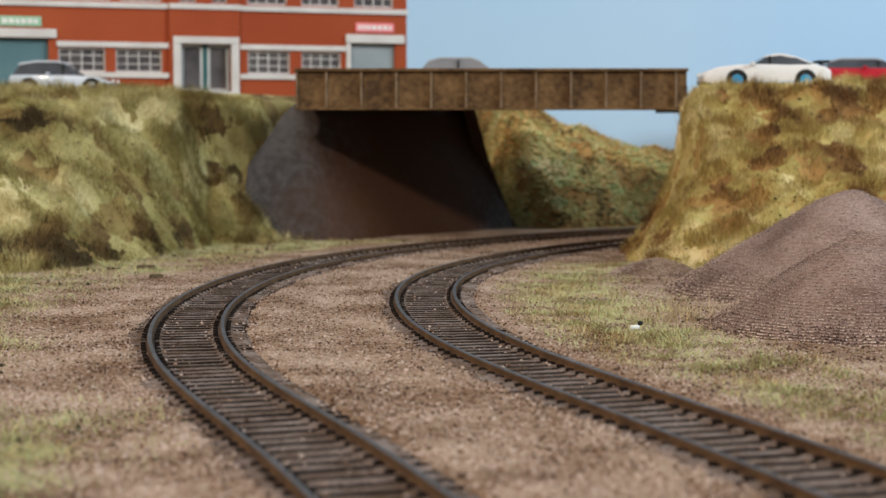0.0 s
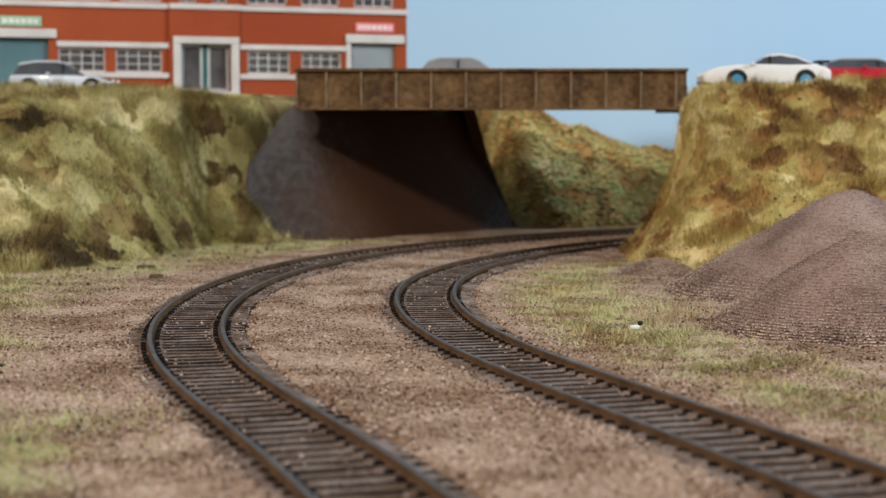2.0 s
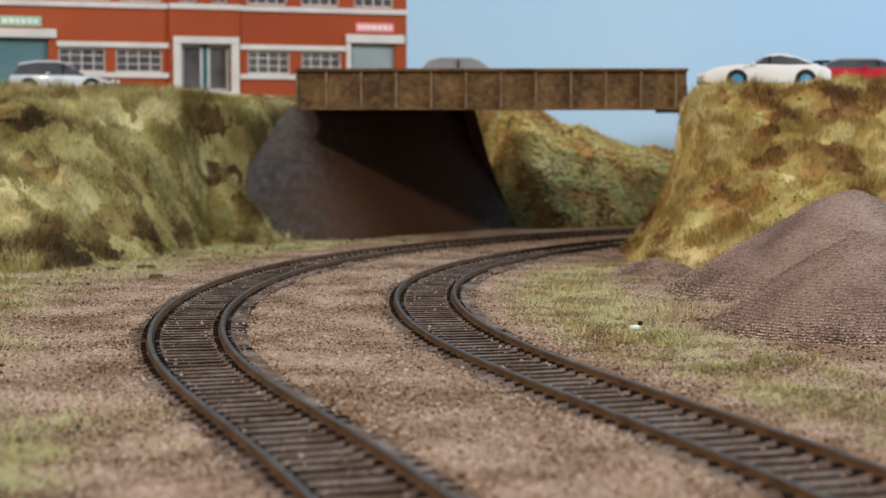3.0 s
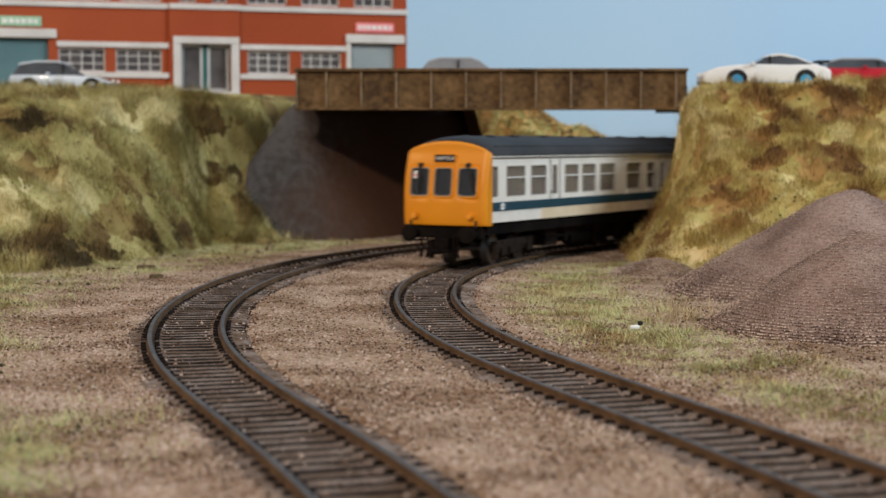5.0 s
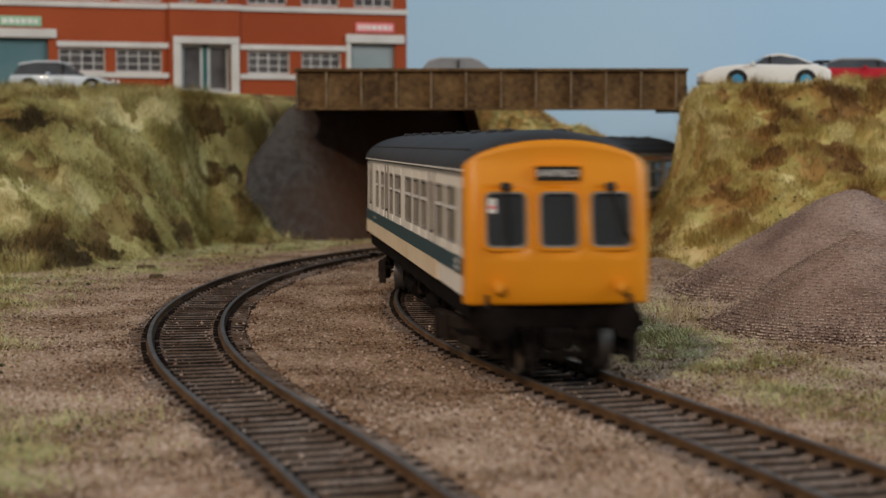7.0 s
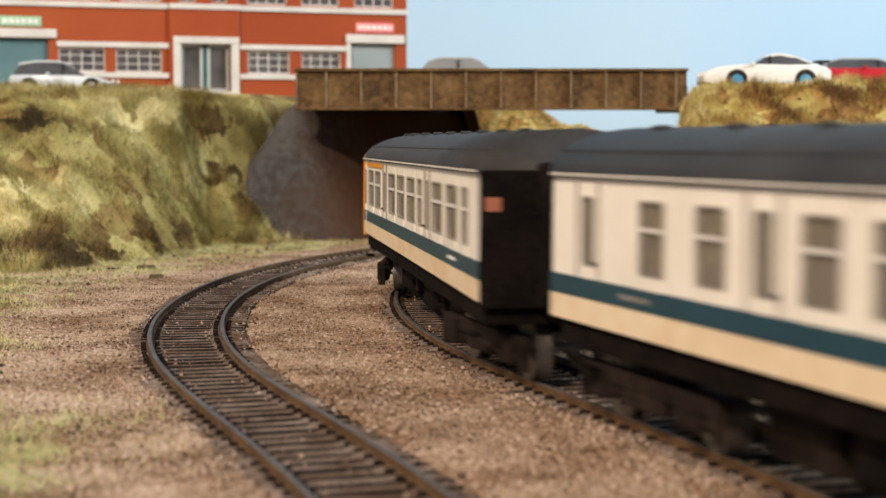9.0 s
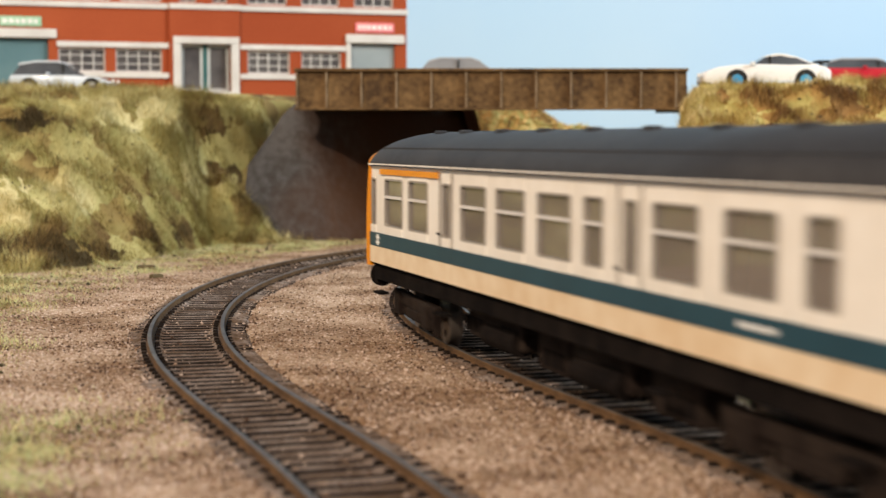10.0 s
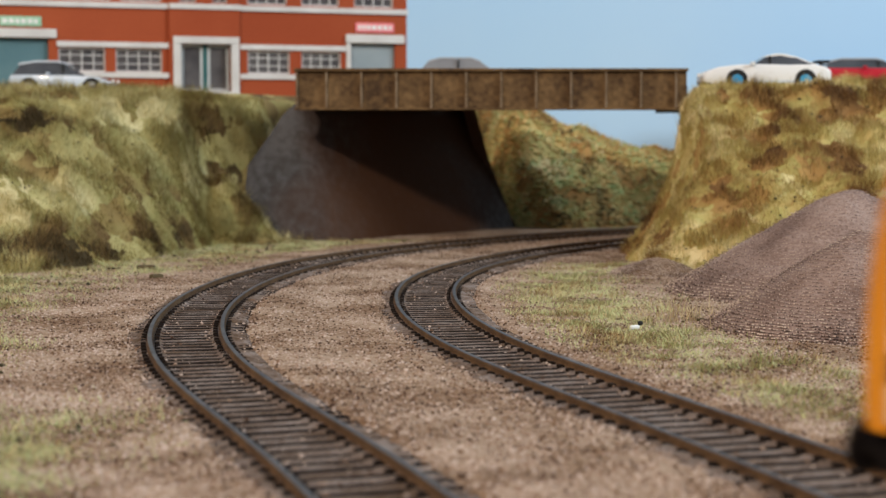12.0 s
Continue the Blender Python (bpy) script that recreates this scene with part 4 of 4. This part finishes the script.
def cab_front(root, text):
    wins = [(-14.2, -6.0), (-3.9, 3.9), (6.0, 14.2)]
    z0, z1 = 25.8, 36.5
    xs = sorted({-17.8, -17.6, -17.2, -16.6, -15.9, -15.2, -5, 0, 5, 15.2, 15.9, 16.6, 17.2, 17.6, 17.8, -10.1, 10.1, *[a for w in wins for a in w]})
    zs = [15.0, 15.6, 16.5, 18.0, 20.0, 23.0, z0, 28.5, 31.2, 33.9, z1, 38.2, 40.0]
    b = bmesh.new()
    grid_v = {}

    def v(i, j):
        if (i, j) not in grid_v:
            x = xs[i]
            if j < len(zs):
                z = zs[j]
            else:
                z = 40.0 + (roof_height(x, 6.3) - 40.0) * (j - len(zs) + 1) / 4
            grid_v[i, j] = b.verts.new((x, face_y(x, z), z))
        return grid_v[i, j]

    low, top = zs.index(z0), zs.index(z1)
    for i in range(len(xs) - 1):
        for j in range(len(zs) + 3):
            mid = (xs[i] + xs[i + 1]) / 2
            if low <= j < top and any(a < mid < c for a, c in wins):
                continue
            b.faces.new([v(i, j), v(i + 1, j), v(i + 1, j + 1), v(i, j + 1)])
    ext = bmesh.ops.extrude_face_region(b, geom=b.faces[:])
    for e in ext["geom"]:
        if isinstance(e, bmesh.types.BMVert):
            e.co.y -= 0.9
    cab = part("cab_front", b, M_YELLOW, root, "orange yellow warning panel cab end", True)

    def raked(bm, x):
        """Leans a piece built upright against the face."""
        for w in bm.verts:
            w.co.y += face_y(x, w.co.z)
        return bm

    for a, c in wins:
        x = (a + c) / 2
        part("cab_window", raked(box(a - 0.2, c + 0.2, -0.7, -0.5, z0 - 0.2, z1 + 0.2), x), M_CABGLASS, cab, "clear cab window")
        part("window_seal", raked(ring(a + 0.45, c - 0.45, z0 + 0.45, z1 - 0.45, 0.35, -0.6, 0.25, 1.1), x), M_FRAME, cab, "grey rubber window seal")
        part("window_surround", raked(ring(a + 0.05, c - 0.05, z0 + 0.05, z1 - 0.05, 0.55, -0.6, 0.35, 1.3), x), M_YELLOW, cab)
    part("window_notice", raked(box(11.9, 13.4, -0.45, -0.4, 32.4, 35.2), 12.6), M_LETTER, cab, "small white notice with red bars in the window")
    part("notice_bar", raked(box(12.0, 13.3, -0.39, -0.36, 33.2, 33.8), 12.6), M_PINK, cab, "red bar on the notice")
    for x, tilt in ((10.1, 0.02), (-10.1, -0.30)):
        w = box(-0.3, 0.3, 0.5, 0.9, -9.0, 0.4)
        box(-1.0, 1.0, 0.2, 1.2, -0.5, 1.0, 0.3, w)
        box(-0.75, -0.4, 0.4, 0.8, -11.0, -4.0, 0, w)
        bmesh.ops.rotate(w, verts=w.verts, cent=(0, 0, 0), matrix=Matrix.Rotation(-tilt, 3, "Y"))
        bmesh.ops.translate(w, verts=w.verts, vec=(x, 0, 37.2))
        part("wiper", raked(w, x), M_RUBBER, cab)
    for x in (-11.7, 11.7):
        y = face_y(x, 18.7)
        lampo = part("marker_lamp", tube(1.3, 1.15, 1.6, "Y", (x, y + 0.5, 18.7), 20), M_YELLOW, cab)
        part("lens", tube(0.85, 0.75, 0.6, "Y", (x, y + 1.3, 18.7), 20), M_ORANGE, lampo, "orange lamp lens")
    for x in (-13.8, 13.8):
        iron = box(x - 0.35, x + 0.35, face_y(x, 15.5), face_y(x, 15.5) + 0.8, 14.4, 17.0, 0.1)
        part("lamp_iron", iron, M_RUBBER, cab, "small black lamp bracket")
    y = face_y(0, 39.5)
    sign = part("destination_box", box(-4.3, 4.3, y - 1.2, y + 0.45, 38.4, 41.2, 0.15), M_RUBBER, cab, "black destination blind")
    part("blind_frame", ring(-4.3, 4.3, 38.4, 41.2, 0.35, y - 0.9, y + 0.6, 0.1), M_YELLOW, sign)
    curve = bpy.data.curves.new("blind_text", "FONT")
    curve.body, curve.size, curve.align_x, curve.align_y, curve.extrude = text, 1.75 * MM, "CENTER", "CENTER", 0.05 * MM
    tmp = bpy.data.objects.new("blind_text", curve)
    me = bpy.data.meshes.new_from_object(tmp)
    bpy.data.objects.remove(tmp)
    me.materials.clear()
    me.materials.append(M_LETTER)
    ob = link("lettering", me, sign, "white destination lettering")
    ob.matrix_basis = pose(0, (y + 0.52) * MM, 39.85 * MM, 90, 0, 180)
    part("cab_bulkhead", box(-16.9, 16.9, END - 27, END - 26.4, 15.5, 40), M_INNER, root, "brown cab bulkhead")
    part("control_desk", box(-15.8, 15.8, END - 11, END - 4, 17, 24.5, 0.6), M_BLACK, root)


def bogie(root, y):
    bog = new("bogie")
    bog.parent = root
    b = bmesh.new()
    for x in (-12.6, 12.6):
        box(x - 1.1, x + 1.1, -25, 25, 6.2, 9.2, 0.4, b)
        box(x - 1.2, x + 1.2, -8, 8, 3.6, 6.4, 0.6, b)
        for a in (-17, 17):
            box(x - 1.8, x + 1.8, a - 3.2, a + 3.2, 3.4, 9.0, 0.5, b)
            for k in (-5.4, 5.4):
                tube(1.0, 1.0, 3.6, "Z", (x, a + k, 6.6), 10, b)
        for a in (-24.4, 24.4):
            box(x - 1.0, x + 1.0, a - 0.6, a + 0.6, 2.4, 7, 0.2, b)
    box(-12, 12, -6, 6, 7.4, 10.6, 0.4, b)
    part("bogie_frame", b, M_GRIME, bog, "sooty brown bogie side frames")
    axles = []
    for a in (-17, 17):
        w = bmesh.new()
        tube(0.9, 0.9, 24, "X", (0, 0, 0), 12, w)
        for x in (-8.1, 8.1):
            tube(6.0, 6.0, 2.3, "X", (x, 0, 0), 32, w)
            tube(6.5, 6.5, 0.6, "X", (x - math.copysign(1.4, x), 0, 0), 32, w)
            for k in range(4):
                q = radians(90 * k)
                tube(0.8, 0.8, 0.4, "X", (x + math.copysign(1.3, x), 3.6 * math.cos(q), 3.6 * math.sin(q)), 8, w)
        axle = part("wheelset", w, [M_STEEL], bog)
        axle.location = (0, a * MM, 6.0 * MM)
        axles.append((axle, a))
    return bog, axles


SEAT = None


def seat_mesh():
    b = box(-6.5, 6.5, -2.6, 2.6, 0, 6.5, 0.7)
    box(-6.5, 6.5, -3.6, -1.8, 5, 14.5, 0.7, b)
    bmesh.ops.scale(b, vec=(MM, MM, MM), verts=b.verts)
    me = bpy.data.meshes.new("seat")
    b.to_mesh(me)
    b.free()
    me.materials.append(M_SEAT)
    return me


def railcar(label, wins, text, fresh):
    """wins: windows as (distance from the cab end, width, sort); sort d: door light, w: window with an opening top, c: cab side."""
    root = thing("railcar", label, "railcar", group="coaches of the train")
    spans = []
    for start, end, sort in wins:
        y1, y0 = END - start, END - end
        spans.append((y0, y1, 25.5, 36.9, sort))
    for side in (-1, 1):
        holes = [(y0, y1, z0, z1) for y0, y1, z0, z1, _ in spans]
        b = holed(-END + 0.4, END - 3.0, FLOOR, 40.3, 0, 0.8, holes)
        for v in b.verts:
            y, t, z = v.co
            lean = 0.35 * ((z - 27) / 12) ** 2
            v.co = (side * (HALF - t - lean), y, z)
        wall = part("body_side", b, M_WHITE, root, "cream white coach side")
        part("waist_band", box(side * (HALF - 0.3), side * (HALF + 0.12), -END + 0.4, END - 3.3, 20.3, 23.6), M_BLUE, wall, "dark blue waist band")
        em = box(side * (HALF + 0.13), side * (HALF + 0.2), END - 13.2, END - 9.6, 21.1, 21.5)
        box(side * (HALF + 0.13), side * (HALF + 0.2), END - 13.2, END - 9.6, 22.3, 22.7, 0, em)
        box(side * (HALF + 0.13), side * (HALF + 0.2), END - 12.1, END - 10.7, 20.6, 23.3, 0, em)
        part("emblem", em, M_LETTER, wall, "small white emblem")
        for k in range(5):
            part("running_mark", box(side * (HALF + 0.13), side * (HALF + 0.2), -END + 30 + k * 2.2, -END + 31.6 + k * 2.2, 21.6, 22.3), M_FRAME if fresh else M_LETTER, wall, "small pale mark on the band")
        part("lower_panel", box(side * (HALF - 0.5), side * (HALF + 0.06), -END + 0.4, END - 45 if fresh else END - 3.3, FLOOR, 20.2), M_TAN, wall, "dusty tan weathered lower panel")
        edge = [(face_y(HALF, z) - 0.05, z) for z in (15.1, 16.5, 18, 20, 24, 28, 31, 34, 37, 40.3)]
        part("cab_edge", prism([(END - 3.2, 15.1)] + edge + [(END - 3.2, 40.3)], side * (HALF - 0.7), side * (HALF + 0.06), axis="X"), M_YELLOW, wall)
        part("cantrail_stripe", box(side * (HALF - 0.3), side * (HALF + 0.1), END - 64, END - 13, 38.0, 39.3), M_YELLOW, wall, "orange stripe over the first windows") if not fresh else None
        part("gutter", box(side * (HALF - 0.2), side * (HALF + 0.35), -END + 0.6, END - 2.6, 40.2, 40.6), M_WHITE, wall)
        for y0, y1, z0, z1, sort in spans:
            w = part("window", box(side * (HALF - 0.9), side * (HALF - 0.75), y0 - 0.2, y1 + 0.2, z0 - 0.2, z1 + 0.2), M_GLASS, wall, "clear coach window")
            fr = ring(y0 + 0.3, y1 - 0.3, z0 + 0.3, z1 - 0.3, 0.45, 0, 0.6, 0.5)
            for v in fr.verts:
                y, t, z = v.co
                v.co = (side * (HALF - 0.75 + t), y, z)
            part("window_frame", fr, M_FRAME, w)
            if sort == "w":
                part("transom", box(side * (HALF - 0.6), side * (HALF - 0.1), y0, y1, 32.3, 32.9), M_STONE, w, "white transom bar")
            if sort == "d":
                dj = bmesh.new()
                box(side * (HALF), side * (HALF + 0.5), (y0 + y1) / 2 + 3.6, (y0 + y1) / 2 + 4.6, 26, 26.5, 0, dj)
                part("door_handle", dj, M_BLACK, wall)
                for seam in (-4.4, 4.4):
                    part("door_seam", box(side * (HALF - 0.6), side * (HALF + 0.02), (y0 + y1) / 2 + seam - 0.13, (y0 + y1) / 2 + seam + 0.13, 23.7, 39.2), M_FRAME, wall, "thin dark door seam")
    roof_part(root)
    cab_front(root, text)
    part("floor", box(-16.9, 16.9, -END + 1, END - 1, 15.4, 16.2), M_BLACK, root)
    part("ceiling_panel", box(-16.6, 16.6, -END + 1, END - 27.5, 39.3, 39.8), M_TAN, root, "beige ceiling lining")
    part("coach_end", box(-17.6, 17.6, -END - 0.2, -END + 0.3, 15.0, 40.6), M_BLACK, root, "black coach end")
    g = box(-7, 7, -END - 4, -END - 0.2, 15, 42, 0.8)
    for z in (20, 26, 32, 38):
        box(-7.4, 7.4, -END - 3.6, -END - 0.6, z, z + 1, 0.2, g)
    part("gangway", g, M_BLACK, root, "black corridor bellows")
    part("end_plate", box(-16.6, -13.6, -END - 0.5, -END - 0.2, 33.0, 35.6), M_PLATE, root, "small red end plate")
    for i, y in enumerate(range(-112, 92, 15)):
        for x in (-10, 10):
            ob = link("seat", SEAT, root, "maroon seat")
            ob.matrix_basis = pose(x * MM, y * MM, 16.2 * MM, 0, 0, 180 * (i % 2))
    # underframe
    part("solebar", box(-16.4, 16.4, -END + 2, END - 2, 11.6, 15.2, 0.3), M_BLACK, root)
    beam = box(-15.6, 15.6, END - 2, END + 1.0, 10.2, 15.0, 0.4)
    box(-3, 3, END - 3, END + 4, 6.5, 10.5, 0.5, beam)
    part("buffer_beam", beam, M_BLACK, root)
    for x in (-12.2, 12.2):
        bf = tube(1.6, 1.9, 5.4, "Y", (x, END + 3.4, 12.0), 16)
        tube(3.1, 3.1, 1.0, "Y", (x, END + 6.2, 12.0), 24, bf)
        part("buffer", bf, M_BLACK, root)
    for x in (-6.4, -4.6, 4.6, 6.4, 9.0):
        hz = tube(0.45, 0.45, 7.5, "Z", (x, END + 2.4, 7.4), 8)
        tube(0.7, 0.7, 1.4, "Z", (x, END + 2.8, 3.8), 8, hz)
        part("brake_pipe", hz, M_BLACK, root)
    hook = box(-4.6, 4.6, END + 5, END + 6, 5.2, 6.6, 0.2)
    box(-0.9, 0.9, END - 3, END + 6.5, 4.8, 6.6, 0.2, hook)
    part("coupling", hook, M_BLACK, root)
    tail = box(-1.2, 1.2, -END - 8, -END + 1, 5.4, 7.0, 0.2)
    part("coupling", tail, M_BLACK, root)
    for y0, y1, x, z in ((-58, -40, 11.5, 3.2), (-34, -8, 12.5, 4.6), (-2, 14, 11.0, 3.0), (20, 44, 12.2, 5.0), (48, 60, 10.5, 4.2)):
        for side in (-1, 1):
            e = box(side * (x - 6.5), side * x, y0, y1, z, 11.8, 0.6)
            unit = part("engine_box", e, M_GRIME, root, "grimy brown equipment box")
            if y1 - y0 > 20:
                part("tank", tube(2.6, 2.6, y1 - y0 - 4, "Y", (side * (x - 1), (y0 + y1) / 2, z + 1.4), 14), M_BLACK, unit)
            for k in range(3):
                part("louvre", box(side * x, side * (x + 0.4), y0 + 2 + k * 4, y0 + 4.6 + k * 4, z + 1.2, z + 4.2, 0.1), M_BLACK, unit)
    for side in (-1, 1):
        for y in (END - 9, 60, -54, -END + 13):
            part("step", box(side * 15.2, side * 17.6, y - 3.2, y + 3.2, 8.4, 9.0), M_BLACK, root)
    bogies = []
    for y in (PIVOT / 2, -PIVOT / 2):
        bogies.append((*bogie(root, y), y))
    return root, bogies


SEAT = seat_mesh()
TAIL_WINS = [(3.8, 7.9, "c"), (17.0, 33.0, "w"), (38.7, 54.4, "w"), (66.1, 71.5, "d"), (79.2, 95.7, "w"), (102.3, 118.4, "w"), (125.6, 142.0, "w"),
             (148.0, 156.3, "w"), (165.0, 169.8, "d"), (175.8, 191.4, "w"), (199.5, 214.2, "w"), (221.6, 229.3, "w")]
LEAD_WINS = [(3.6, 8.0, "c"), (15.5, 30.5, "w"), (36.0, 49.0, "w"), (55.0, 59.0, "d"), (66.5, 79.0, "w"), (83.0, 96.0, "w"), (101.0, 116.0, "w"), (129.0, 145.0, "w"),
             (152.0, 161.0, "w"), (168.4, 173.0, "d"), (181.2, 190.0, "w"), (200.5, 209.0, "w"), (226.8, 231.2, "d")]
LEAD = railcar("white and blue diesel railcar with an orange cab end, leading", LEAD_WINS, "SHEFFIELD", True)
TAIL = railcar("white and blue diesel railcar trailing, its orange cab end last", TAIL_WINS, "SHEFFIELD", False)


# ---------- how the train runs ----------
def way_at(s):
    k = np.arange(len(RUN))
    return np.array([np.interp(s, k, RUN[:, 0]), np.interp(s, k, RUN[:, 1])]), np.interp(s, k, RUN[:, 2])


WAY_SHIFT = len(RUN) - 1 - 700 - 650 - 700      # the way's zero, 700 mm before the fitted bend
TIMES = [0.0, 3.0, 4.0, 4.8, 5.0, 5.5, 6.0, 6.5, 7.0, 8.0, 9.0, 9.5, 10.5, 11.4, 12.0]
FRONT = [124, 590, 744, 865, 895, 969, 1043, 1116, 1190, 1327, 1462, 1528, 1657, 1762.5, 1835]


def front_at(t):
    """Where the train's front is on its way: straight lines between the known times, eased."""
    return float(np.mean([np.interp(t + e, TIMES, FRONT) for e in np.linspace(-0.25, 0.25, 11)])) if 0.25 < t < 11.75 else float(np.interp(t, TIMES, FRONT))


def motions():
    for (root, bogies), back, turned in ((LEAD, 0.0, False), (TAIL, 265.4, True)):
        rows, turns, spins = [], [[], []], []
        for i in range(121):
            t = i / 10
            s = front_at(t) + WAY_SHIFT - back
            a, ha = way_at(s - (LEN - PIVOT) / 2)
            b, hb = way_at(s - (LEN + PIVOT) / 2)
            c, d = (a + b) / 2, a - b
            h = math.atan2(d[1], d[0])
            flip = math.pi if turned else 0.0
            rows.append((t, pose(c[0] * MM, c[1] * MM, 0, 0, 0, math.degrees(h + flip) - 90)))
            # the bogie at local +Y comes first in the list; it is the rear one where the car is turned
            for k, (bh) in enumerate((hb, ha) if turned else (ha, hb)):
                off = (bh - h + math.pi) % (2 * math.pi) - math.pi
                y = bogies[k][2]
                turns[k].append((t, pose(0, y * MM, 0, 0, 0, math.degrees(off))))
        walk(root, rows)
        for k in (0, 1):
            walk(bogies[k][0], turns[k])
            for axle, a in bogies[k][1]:
                spin = [(i / 30, Matrix.Translation((0, a * MM, 6.0 * MM)) @ Matrix.Rotation((1 if turned else -1) * front_at(i / 30) / 6.0, 4, "X")) for i in range(361)]
                walk(axle, spin)


motions()
